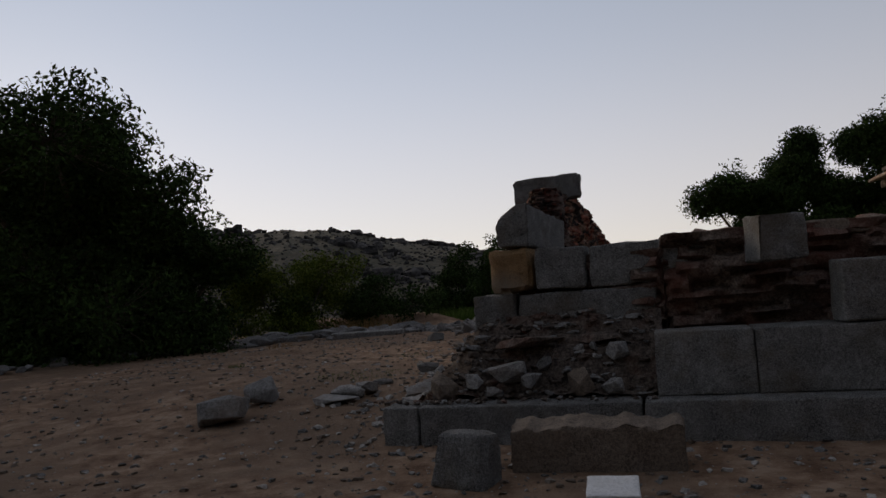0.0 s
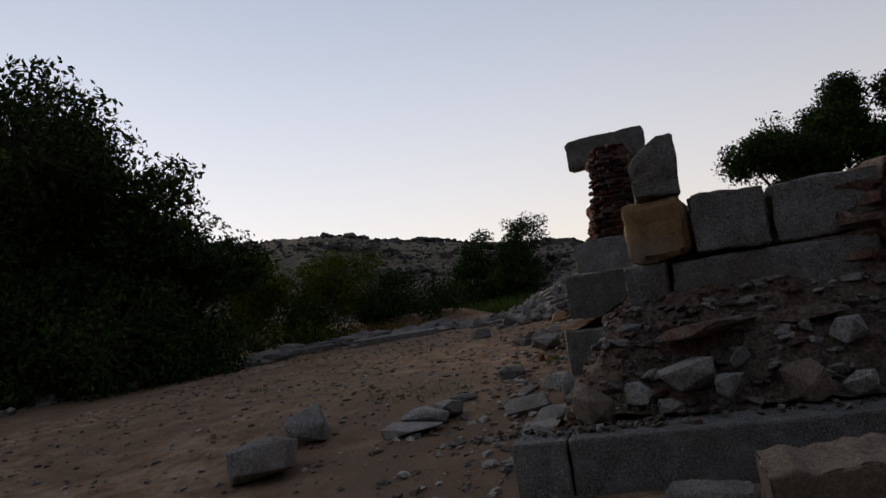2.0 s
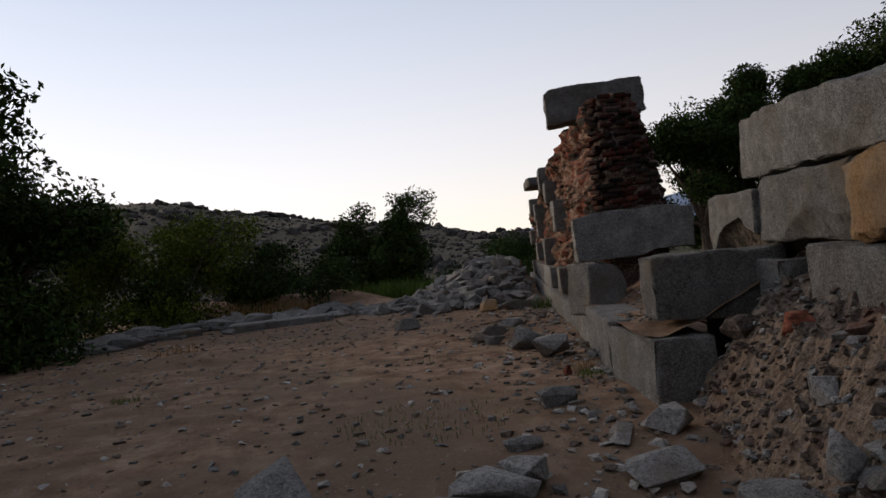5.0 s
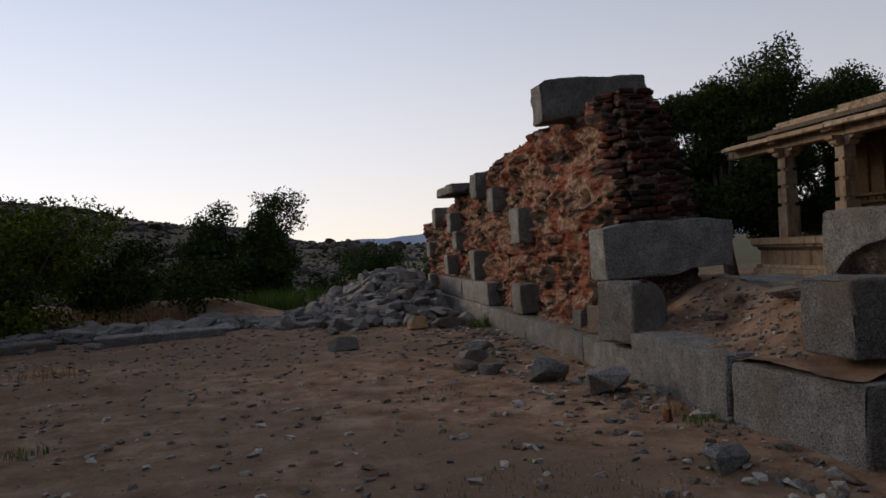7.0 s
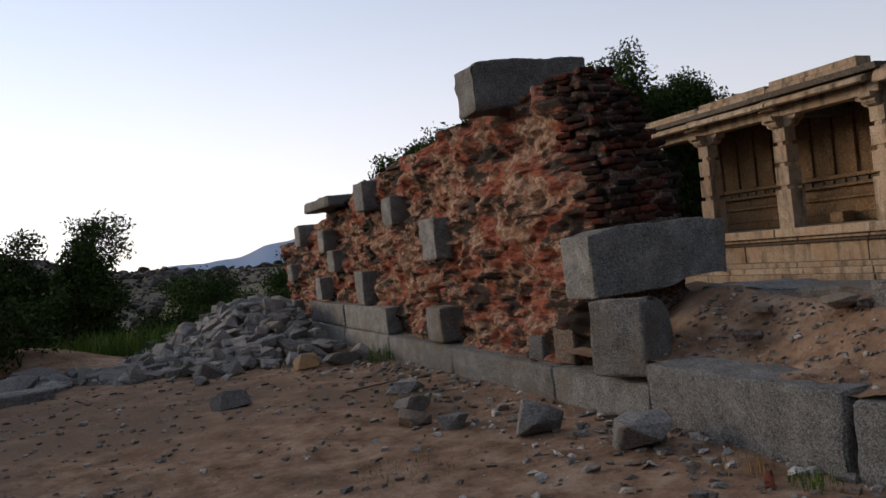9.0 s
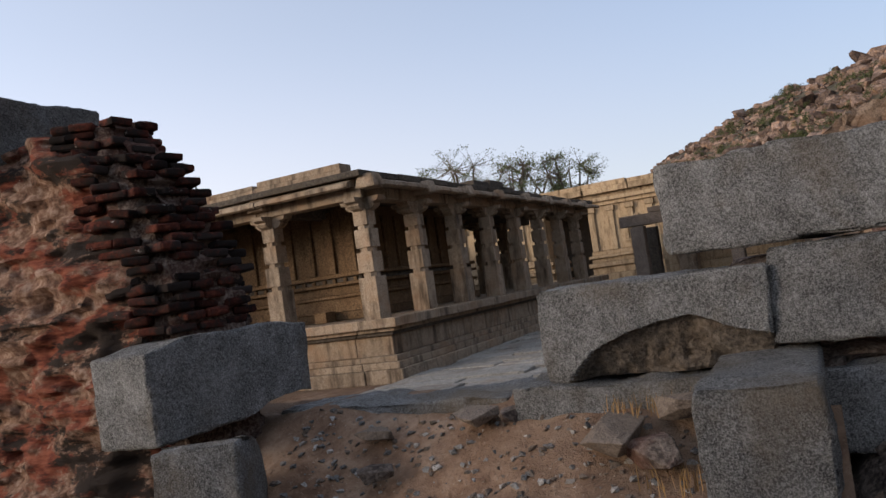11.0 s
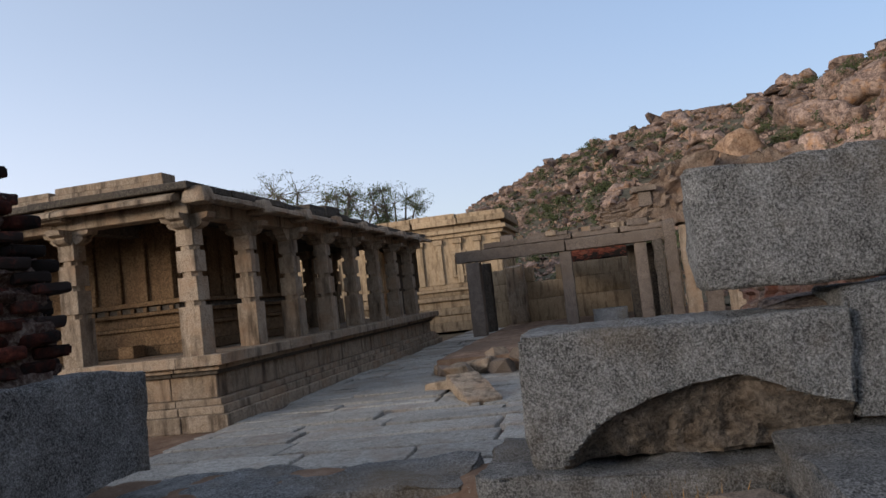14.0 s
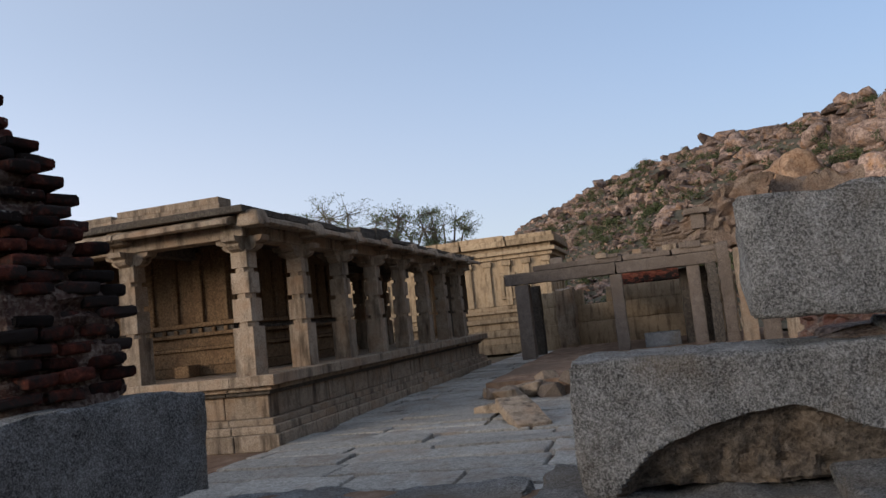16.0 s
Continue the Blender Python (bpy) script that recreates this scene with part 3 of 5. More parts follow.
# header stones that stand out of the face
for y, z, h, ln in ((17.5, 1.82, 0.54, 0.5), (20.8, 1.16, 0.56, 0.45), (17.6, 0.74, 0.46, 0.5), (19.0, 2.38, 0.42, 0.42), (20.3, 2.7, 0.48, 0.5),
                    (25.2, 2.35, 0.46, 0.5), (23.1, 2.14, 0.44, 0.45), (22.5, 1.74, 0.42, 0.5), (26.4, 1.58, 0.4, 0.5), (23.7, 1.18, 0.46, 0.4), (26.4, 0.73, 0.4, 0.5)):
    stone(wall, -2.58, y - ln / 2, z, -1.9, y + ln / 2, z + h, amp=0.02, name="header_stone")
stone(wall, -2.75, 21.7, 2.95, -1.9, 23.5, 3.14, amp=0.03, name="header_stone")
stone(wall, -2.3, 14.25, 0.73, -2.0, 14.5, 1.1, mat=BROWNSTONE, name="header_stone")
# the cap block on top
put("cap_block", block("cap_block", (1.42, 0.5, 0.52), GRANITE, 91, 0.04, 0.05, 0.055, breaks=4, deep=0.1), None, pose(-1.95, 15.72, 3.38, 0, -2, -2), "rough grey granite block perched on the brick wall", "stone block")


def torn_foot(p):
    lim = 0.09 * smoothstep(0.0, 0.3, p[0]) + 0.035 * n3((p[0] * 6, p[1] * 6, 0), 33)
    if p[2] < lim:
        p[2] = lim + (p[2] - lim) * 0.1
    p[2] -= 0.05 * smoothstep(0.3, 0.75, abs(p[0])) * p[2] / 0.58
    return p


put("granite_block", block("granite_block", (1.44, 0.5, 0.6), GRANITE, 92, 0.018, 0.035, 0.045, chip=torn_foot), None, pose(-1.9, 13.98, 1.385, 0, -1, -2), "pale grey granite block lying before the brick wall", "stone block")


def round_back(p):
    p[0] = p[0] if p[0] < -0.14 else -0.14 + (p[0] + 0.14) * math.sqrt(max(0.004, 1 - min(1.0, abs(p[2] - 0.31) / 0.315) ** 2))
    return p


put("rounded_stone", block("rounded_stone", (0.54, 0.5, 0.62), GRANITE, 93, 0.018, 0.05, 0.035, chip=round_back), None, pose(-2.46, 13.55, 0.76, 0, 2, 27), "pale granite stone with one rounded end", "stone block")
for x, y, s, m in ((-2.35, 14.62, 0.3, BROWNSTONE), (-2.42, 15.1, 0.22, GRANITE)):
    put("small_block", block("small_block", (s, s, s * 1.15), m, x * 3, 0.02, 0.03, 0.07), None, pose(x, y, 0.72, 0, 3, 12), "small squared stone on the wall plinth", "stone block", "small squared stones")

# ---- fallen stones lying about ----


def rock(x, y, sx, sy, sz, k, turn=0, tilt=0, mat=None, label="grey broken granite rock on the dirt", name="rock", z=None, group=""):
    vv, ff = HULLS[k % 10]
    q = vv * (sx, sy, sz)
    me = mesh_of(name, q - (0, 0, q[:, 2].min()), ff, mat or ROCK, False)
    return put(name, me, None, pose(x, y, (ground_z(x, y) if z is None else z) - 0.02, tilt, 0, turn), label, "rock", group)


G = "rocks on the dirt"
rock(-4.95, 7.5, 0.36, 0.28, 0.22, 0, 20, group=G)
rock(-4.9, 8.5, 0.38, 0.28, 0.18, 1, 70, group=G)
rock(-3.85, 8.35, 0.36, 0.17, 0.07, 2, -12, 5, label="flat grey stone slab leaning on the dirt", group=G)
rock(-3.75, 8.62, 0.3, 0.16, 0.1, 3, 10, group=G)
rock(-3.55, 8.75, 0.16, 0.14, 0.12, 4, 40, group=G)
rock(-3.57, 9.35, 0.15, 0.1, 0.05, 5, 10, group=G)
rock(-2.78, 8.8, 0.27, 0.24, 0.08, 6, 30, 14, group=G)
rock(-2.55, 9.6, 0.2, 0.16, 0.1, 7, 10, group=G)
rock(-5.26, 17.35, 0.24, 0.2, 0.12, 8, 15, group=G)
rock(-3.75, 15.35, 0.25, 0.14, 0.1, 9, 15, group=G)
rock(-3.95, 14.9, 0.2, 0.17, 0.09, 1, 80, mat=BROWNSTONE, label="reddish broken stone on the dirt", group=G)
rock(-3.72, 14.5, 0.2, 0.12, 0.09, 2, 40, group=G)
rock(-3.36, 13.72, 0.2, 0.17, 0.16, 3, 30, 12, group=G)
rock(-3.1, 12.72, 0.27, 0.2, 0.17, 4, 75, group=G)
rock(-3.25, 10.45, 0.19, 0.13, 0.09, 5, 20, group=G)
rock(-2.9, 9.5, 0.3, 0.1, 0.04, 6, 80, group=G)
rock(-3.45, 16.4, 0.25, 0.12, 0.08, 7, 0, group=G)
rock(-3.87, 19.6, 0.2, 0.18, 0.14, 8, 0, mat=YELLOW, label="ochre broken stone on the dirt", group=G)
rock(-3.3, 19.6, 0.35, 0.2, 0.12, 9, 0, group=G)
rock(-3.05, 11.6, 0.05, 0.04, 0.06, 1, 0, mat=BRICKS, label="broken red brick bit on the dirt", group=G)
# stones in the debris slope
G = "stones in the debris slope"
for x, y, z, sx, sz, k, m in ((-1.98, 7.06, 0.45, 0.24, 0.17, 1, BROWNSTONE), (-1.28, 7.12, 0.62, 0.24, 0.14, 2, ROCK), (-1.66, 7.02, 0.58, 0.16, 0.09, 3, ROCK), (-1.02, 6.98, 0.58, 0.13, 0.09, 4, ROCK),
                              (-0.52, 7.02, 0.48, 0.2, 0.15, 5, BROWNSTONE), (-1.42, 6.98, 0.5, 0.1, 0.06, 6, ROCK), (-0.15, 7.3, 0.8, 0.14, 0.1, 7, ROCK), (-1.1, 7.45, 0.95, 0.4, 0.06, 8, RUBBLE), (-0.4, 7.5, 0.98, 0.35, 0.05, 9, RUBBLE),
                              (-1.75, 7.5, 0.8, 0.14, 0.1, 0, RUBBLE), (-2.2, 7.75, 0.55, 0.13, 0.12, 1, ROCK), (-2.32, 7.2, 0.4, 0.2, 0.06, 2, ROCK), (-1.2, 7.62, 1.03, 0.12, 0.08, 3, BRICKS), (-0.9, 7.2, 0.72, 0.12, 0.08, 5, ROCK), (-0.2, 6.98, 0.5, 0.12, 0.09, 6, ROCK), (-2.0, 8.4, 0.72, 0.12, 0.09, 7, ROCK), (-1.75, 9.2, 0.95, 0.15, 0.1, 8, BRICKS), (-1.95, 9.9, 0.85, 0.16, 0.12, 9, RUBBLE)):
    rock(x, y, sx, sx * 0.7, sz, k, x * 130, 6, m, "angular stone stuck in the rubble slope", "rock", z, G)


def notched(p):
    if p[2] > 0.3:
        p[2] += 0.006 * math.sin(p[0] * 31 + 1.0) + 0.05 * n3((p[0] * 4, 0, 0), 51) + 0.03 * n3((p[0] * 11, 0, 0), 52)
    return p


put("carved_beam", block("carved_beam", (1.42, 0.42, 0.42), BROWNSTONE, 61, 0.025, 0.03, 0.035, chip=notched), None, pose(-0.28, 5.86, 0.0, 4, 0, 2), "brown carved stone beam with a notched top lying before the wall", "stone beam")
put("squared_stone", block("squared_stone", (0.5, 0.42, 0.44), GRANITE, 62, 0.03, 0.05, 0.05, taper=(0.15, 0.3), breaks=4, deep=0.2), None, pose(-1.3, 5.3, 0.0, -8, 4, -8), "pale squared stone leaning before the plinth", "stone block")
pale = stone_mat("pale_slab", (0.5, 0.5, 0.5), (0.62, 0.62, 0.62), (0.7, 0.7, 0.7), (0.5, 0.48, 0.45), 0.2)
put("pale_slab", block("pale_slab", (0.36, 0.3, 0.09), pale, 63, 0.008, 0.015, 0.05), None, pose(-0.08, 4.72, 0.09, 12, 0, 4), "small whitish stone slab on the dirt", "stone slab")

# heap of broken stone at the far end of the brick wall
def heap_z(x, y):
    a = math.exp(-((x + 3.8) / 1.3) ** 2 - ((y - 24.8) / 2.4) ** 2) * 0.85
    return max(ground_z(x, y), -0.5) + a


heap = []
for i in range(900):
    if i < 680:
        x, y = rng.normal(-4.3, 1.0), rng.normal(23.6, 1.8)
    else:
        t = rng.uniform(0, 1)
        x, y = -4.5 - 5.5 * t + rng.normal(0, 0.4), 21.3 + 1.2 * t + rng.normal(0, 0.45)
    if x > -2.85 or y < 19.6:
        continue
    s = 0.06 + 0.17 * rng.uniform() ** 1.6
    heap.append((x, y, heap_z(x, y) + s * 0.25, s * 1.3, s, s * rng.uniform(0.35, 0.95), rng.uniform(0, 6.3), rng.normal(0, 0.6), i))
near = [h for h in heap if h[1] < 22.6 and h[3] > 0.13][:90]
for h in near:
    vv, ff = HULLS[h[8] % 10]
    put("heap_stone", mesh_of("heap_stone", vv * h[3:6], ff, ROCK, False), None, Matrix.Translation(h[:3]) @ Euler((h[7], 0, h[6])).to_matrix().to_4x4(), "broken granite stone on the stone heap", "rock", "stones of the heap")
put("stone_heap", scatter("stone_heap", [h for h in heap if h not in near], HULLS, ROCK), label="heap of grey broken granite stones by the brick wall", category="stone heap", kind="stuff")
v, f = sheet(np.arange(-7.5, -2.6, 0.3).tolist(), np.arange(18.5, 31, 0.3).tolist(), lambda x, y: heap_z(x, y) - 0.1)
put("heap_ground", mesh_of("heap_ground", v, f, DIRT), label="earth under the stone heap", category="ground", kind="structure")
# the terrace's edge of tumbled stones
edge = []
line = [(-16.5, 9.0), (-14.6, 14.5), (-12.6, 19.0), (-10.6, 21.4), (-8.0, 22.6)]
for i in range(230):
    t = rng.uniform(0, len(line) - 1.001)
    k = int(t)
    a, b = line[k], line[k + 1]
    x, y = a[0] + (b[0] - a[0]) * (t - k) + rng.normal(0, 0.45), a[1] + (b[1] - a[1]) * (t - k) + rng.normal(0, 0.45)
    s = rng.uniform(0.08, 0.38) * (1 if rng.uniform() < 0.5 else 0.6)
    edge.append((x, y, ground_z(x, y) + s * 0.2, s * 1.4, s, s * rng.uniform(0.3, 0.7), rng.uniform(0, 6.3), rng.normal(0, 0.2), i))
put("terrace_stones", scatter("terrace_stones", edge, HULLS, ROCK), label="row of tumbled grey stones along the terrace edge", category="stones", kind="stuff")
for x, y, ln, t in ((-8.4, 20.6, 2.2, 12), (-10.9, 20.2, 1.6, 30), (-12.4, 17.6, 1.3, 55), (-6.2, 21.8, 1.5, 8)):
    put("fallen_slab", block("fallen_slab", (ln, 0.45, 0.2), GRANITE, x, 0.03, 0.04, 0.12), None, pose(x, y, ground_z(x, y) - 0.04, 3, 0, t), "long grey stone slab fallen on the dirt", "stone slab", "fallen slabs")
# low bank of earth behind it
v, f = sheet(np.arange(-16, -5, 0.5).tolist(), np.arange(22, 30, 0.5).tolist(), lambda x, y: ground_z(x, y) + 0.55 * math.exp(-((y - 25.4 + 0.25 * (x + 10)) / 1.1) ** 2) * smoothstep(-16, -13, x) * smoothstep(-5.5, -8, x) - 0.03)
put("earth_bank", mesh_of("earth_bank", v, f, DIRT), label="low bank of pale earth beyond the terrace", category="ground", kind="structure")

# gravel
items = []
for i in range(7500):
    u = rng.uniform()
    if u < 0.72:
        x, y = rng.uniform(-11, -2.4), rng.uniform(1.0, 21)
    elif u < 0.86:
        x, y = rng.uniform(-2.9, 2.5), rng.uniform(3.5, 6.6)
    else:
        x, y = rng.normal(-3.0, 0.4), rng.uniform(6.5, 19.5)
        x = min(x, -2.7)
    s = 0.008 + 0.028 * rng.uniform() ** 3 * (2.0 if u > 0.86 else 1.4)
    items.append((x, y, fine_ground(x, y) + s * 0.15, s * 1.3, s, s * 0.6, rng.uniform(0, 6.3), 0, i))
grit = []
for i in range(3000):
    x, y = rng.uniform(-2.75, 0.2) if i < 1100 else rng.uniform(-2.85, -1.5), rng.uniform(6.7, 10.2)
    s = 0.008 + 0.034 * rng.uniform() ** 2.4
    z = 0.46 if y < 6.98 else debris_z(x, y)
    grit.append((x, y, z + s * 0.2, s * 1.3, s, s * 0.7, rng.uniform(0, 6.3), 0.2, i))
for i in range(500):
    x, y = rng.uniform(-2.45, -1.42), rng.uniform(10.9, 13.5)
    s = rng.uniform(0.006, 0.028)
    items.append((x, y, mound_z(x, y) + s * 0.2, s * 1.3, s, s * 0.7, rng.uniform(0, 6.3), 0.2, i))
put("slope_grit", scatter("slope_grit", [g for k, g in enumerate(grit) if k % 5], PEBBLES, RUBBLE), label="dark grit and brick crumbs on the rubble slope", category="gravel", kind="stuff")
put("slope_gravel", scatter("slope_gravel", grit[::5], PEBBLES, ROCK), label="grey stone chips on the rubble slope", category="gravel", kind="stuff")
put("gravel", scatter("gravel", items[::3], PEBBLES, ROCK), label="grey gravel and stone chips strewn over the dirt", category="gravel", kind="stuff")
CHIPS = stone_mat("pale_stone_chips", (0.16, 0.15, 0.14), (0.31, 0.29, 0.27), (0.44, 0.42, 0.39), (0.25, 0.19, 0.14), 0.5, 110.0, 0.5, island=0.4)
put("stone_chips", scatter("stone_chips", items[1::3], PEBBLES, CHIPS), label="pale stone chips strewn over the dirt", category="gravel", kind="stuff")
put("clods", scatter("clods", items[2::3], PEBBLES, BROWNSTONE), label="brown clods and brick chips strewn over the dirt", category="gravel", kind="stuff")

# ---- temple pavilion ----
temple = empty("temple_pavilion", (7.5, 18.05, 0.36), "open stone temple pavilion with carved columns on a moulded plinth", "temple")


def tpart(name, boxes, mat, label="", bev=0.012, parent=None):
    m = solid(name, [(x0 - 7.5, y0 - 18.05, z0 - 0.36, x1 - 7.5, y1 - 18.05, z1 - 0.36) for x0, y0, z0, x1, y1, z1 in boxes], mat, bev)
    return put(name, m, parent or temple, label=label)


X0, Y0, X1, Y1 = 7.5, 18.05, 24.9, 27.5
# The TEMPLE_DARK band paints the shade line below the overhanging slab.
for z0, z1, ins, nm, mt, ln in ((0.25, 0.54, 0.0, "base_course", TEMPLE, 2.3), (0.54, 0.68, 0.1, "base_moulding", TEMPLE, 1.9), (0.68, 0.8, 0.2, "base_moulding", TEMPLE, 1.9),
                                (0.8, 1.22, 0.36, "plinth_face", TEMPLE, 1.6), (1.22, 1.3, 0.26, "band", TEMPLE_DARK, 2.1), (1.3, 1.385, 0.16, "band", TEMPLE, 2.1), (1.385, 1.58, 0.03, "plinth_slab", TEMPLE, 2.6)):
    x = X0 + ins
    while x < X1 - ins - 0.1:
        w = min(ln * rng.uniform(0.8, 1.2), X1 - ins - x)
        j = rng.normal(0, 0.008)
        tpart(nm, [(x + 0.004, Y0 + ins + j, z0 + 0.002, x + w - 0.004, Y0 + ins + 0.9, z1)], mt)
        x += w
    y = Y0 + ins + 0.905
    while y < Y1:
        w = ln * rng.uniform(0.8, 1.2)
        j = rng.normal(0, 0.008)
        tpart(nm, [(X0 + ins + j, y + 0.004, z0 + 0.002, X0 + ins + 0.9, min(Y1, y + w - 0.004), z1)], mt)
        y += w
tpart("plinth_floor", [(X0 + 0.9, Y0 + 0.9, 0.3, X1, Y1, 1.57)], TEMPLE)


def loft(name, rings, mat):
    """One skin through rings of points."""
    bm = bmesh.new()
    rows = [[bm.verts.new(p) for p in r] for r in rings]
    n = len(rows[0])
    for a, b in zip(rows, rows[1:]):
        for i in range(n):
            bm.faces.new((a[i], a[(i + 1) % n], b[(i + 1) % n], b[i]))
    bm.faces.new(rows[0][::-1])
    bm.faces.new(rows[-1])
    me = bpy.data.meshes.new(name)
    bm.to_mesh(me)
    bm.free()
    me.materials.append(mat)
    return me


def cut_square(z, w, cut):
    h = w / 2
    return [(h, -h + cut, z), (h, h - cut, z), (h - cut, h, z), (-h + cut, h, z), (-h, h - cut, z), (-h, -h + cut, z), (-h + cut, -h, z), (h - cut, -h, z)]


def cross(z, arm, h):
    return [(arm, -h, z), (arm, h, z), (h, h, z), (h, arm, z), (-h, arm, z), (-h, h, z), (-arm, h, z), (-arm, -h, z), (-h, -h, z), (-h, -arm, z), (h, -arm, z), (h, -h, z)]


def column_meshes():
    rings = []
    for z0, z1, w, cut in ((0, 0.88, 0.42, 0.008), (0.88, 0.98, 0.33, 0.09), (0.98, 1.4, 0.385, 0.008), (1.4, 1.5, 0.31, 0.085), (1.5, 1.88, 0.37, 0.008), (1.88, 1.97, 0.3, 0.08), (1.97, 2.3, 0.34, 0.008)):
        rings += [cut_square(z0, w, cut), cut_square(z1 - 0.001, w, cut)]
    shaft = loft("shaft", rings, TEMPLE)
    cap = loft("bracket", [cross(2.26, 0.18, 0.12), cross(2.3, 0.3, 0.12), cross(2.36, 0.36, 0.13), cross(2.4, 0.34, 0.13), (cross(2.44, 0.46, 0.14)), cross(2.53, 0.5, 0.14)], TEMPLE)
    return shaft, cap


SHAFT, BRACKET = column_meshes()


def column(x, y):
    c = put("column", SHAFT, temple, pose(x - 7.5, y - 18.05, 1.22, 0, 0, rng.normal(0, 1.2)))
    put("bracket", BRACKET, c)


COLS = [(7.83 + 2.17 * i, 18.66) for i in range(8)] + [(7.83, 18.66 + 2.43 * j) for j in range(1, 4)]
for x, y in COLS + [(15.6, 21.1), (17.2, 21.1), (19.4, 21.1), (21.6, 21.1), (17.2, 23.6), (19.4, 23.6)]:
    column(x, y)
# beams, eaves and roof slabs
for i in range(8):
    x = 7.83 + 2.17 * i
    tpart("beam", [(x - (0.32 if i == 0 else -0.005), 18.46, 4.1, x + 2.165 if i < 7 else x + 1.6, 18.88, 4.34)], TEMPLE)
for j in range(4):
    y = 18.885 + 2.43 * j
    tpart("beam", [(7.62, y, 4.1, 8.04, y + 2.42, 4.34)], TEMPLE)
# inner beam: under-roof shade painted in with the dark stone
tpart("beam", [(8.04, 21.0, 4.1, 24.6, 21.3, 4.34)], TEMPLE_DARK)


def eave(n, length, along):
    """A curved eave stone: rolled outer edge, sloping back up to the roof."""
    bm = bmesh.new()
    prof = [(0.0, 4.345), (-0.34, 4.345), (-0.46, 4.29), (-0.52, 4.32), (-0.5, 4.40), (-0.36, 4.46), (-0.1, 4.52), (0.0, 4.52)]
    k = max(2, int(length / 0.25))
    rows = []
    for i in range(k + 1):
        t = i / k
        rows.append([bm.verts.new((t * length, y + 0.02 * n3((t * 9, n, 0), 71), z + 0.012 * n3((t * 7, n, 3), 72))) for y, z in prof])
    for a, b in zip(rows, rows[1:]):
        for i in range(8):
            bm.faces.new((a[i], b[i], b[(i + 1) % 8], a[(i + 1) % 8]))
    bm.faces.new(rows[0][::-1])
    bm.faces.new(rows[-1])
    bmesh.ops.recalc_face_normals(bm, faces=bm.faces)
    me = bpy.data.meshes.new("eave")
    bm.to_mesh(me)
    bm.free()
    me.materials.append(TEMPLE)
    return me


for i in range(8):
    put("eave_stone", eave(i, 2.15, 0), temple, pose(0.33 - 0.33 + 2.17 * i, 0.5, -0.36))
for j in range(4):
    put("eave_stone", eave(20 + j, 2.4, 1), temple, pose(0.2, 0.5 + 2.43 * (j + 1), -0.36, 0, 0, -90))
# rounded stones of the eave above each column
for x, y in COLS:
    s = x - 7.5, y - 18.05
    put("eave_knob", block("eave_knob", (0.46, 0.5, 0.3), TEMPLE, x + y, 0.03, 0.1, 0.08, taper=(0.3, 0.3)), temple, pose(s[0] - (0.3 if y > 19 or x < 8 else 0), s[1] - (0.42 if y < 19 else 0), 3.88, 0, 0, 0))
x = 7.25
while x < 24.3:
    w = rng.uniform(1.0, 1.7)
    d = rng.normal(0, 0.06)
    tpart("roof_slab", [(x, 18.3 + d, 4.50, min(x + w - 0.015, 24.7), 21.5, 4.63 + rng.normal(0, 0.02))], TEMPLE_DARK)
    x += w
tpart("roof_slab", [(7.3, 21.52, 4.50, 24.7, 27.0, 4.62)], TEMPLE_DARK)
# ceiling: soffit shade is put into the stone colour
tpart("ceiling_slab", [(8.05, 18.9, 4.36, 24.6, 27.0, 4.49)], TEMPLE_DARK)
for a, b, t in ((18.95, 21.3, 0.27), (21.32, 23.6, 0.22), (23.62, 26.2, 0.18)):
    tpart("parapet_stone", [(7.62, a, 4.64, 8.2, b, 4.64 + t * 0.55)], TEMPLE)
    tpart("parapet_stone", [(7.68, a + 0.05, 4.65 + t * 0.55, 8.12, b - 0.06, 4.66 + t)], TEMPLE)
for x, t in ((14.2, 0.3), (15.4, 0.38), (16.2, 0.22)):
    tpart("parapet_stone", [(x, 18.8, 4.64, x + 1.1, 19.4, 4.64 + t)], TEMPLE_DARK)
# shrine inside; interior shade is in its colour, deepest in the TEMPLE_DARK recess course
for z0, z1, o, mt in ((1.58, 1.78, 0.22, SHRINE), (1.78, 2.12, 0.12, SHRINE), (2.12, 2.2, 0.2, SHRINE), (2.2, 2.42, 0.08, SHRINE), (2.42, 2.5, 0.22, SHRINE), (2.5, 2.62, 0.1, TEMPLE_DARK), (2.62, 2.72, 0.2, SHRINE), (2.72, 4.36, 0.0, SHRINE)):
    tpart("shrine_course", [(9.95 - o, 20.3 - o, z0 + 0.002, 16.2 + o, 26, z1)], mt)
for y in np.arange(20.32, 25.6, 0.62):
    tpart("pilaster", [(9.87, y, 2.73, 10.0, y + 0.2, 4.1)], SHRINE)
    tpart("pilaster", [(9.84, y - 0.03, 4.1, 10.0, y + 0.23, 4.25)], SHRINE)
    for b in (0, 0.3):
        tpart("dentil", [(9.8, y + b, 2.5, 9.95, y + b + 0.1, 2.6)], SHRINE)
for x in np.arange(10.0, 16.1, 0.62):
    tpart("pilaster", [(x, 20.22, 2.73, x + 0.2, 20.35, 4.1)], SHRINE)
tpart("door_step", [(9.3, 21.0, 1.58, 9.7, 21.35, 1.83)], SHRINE)

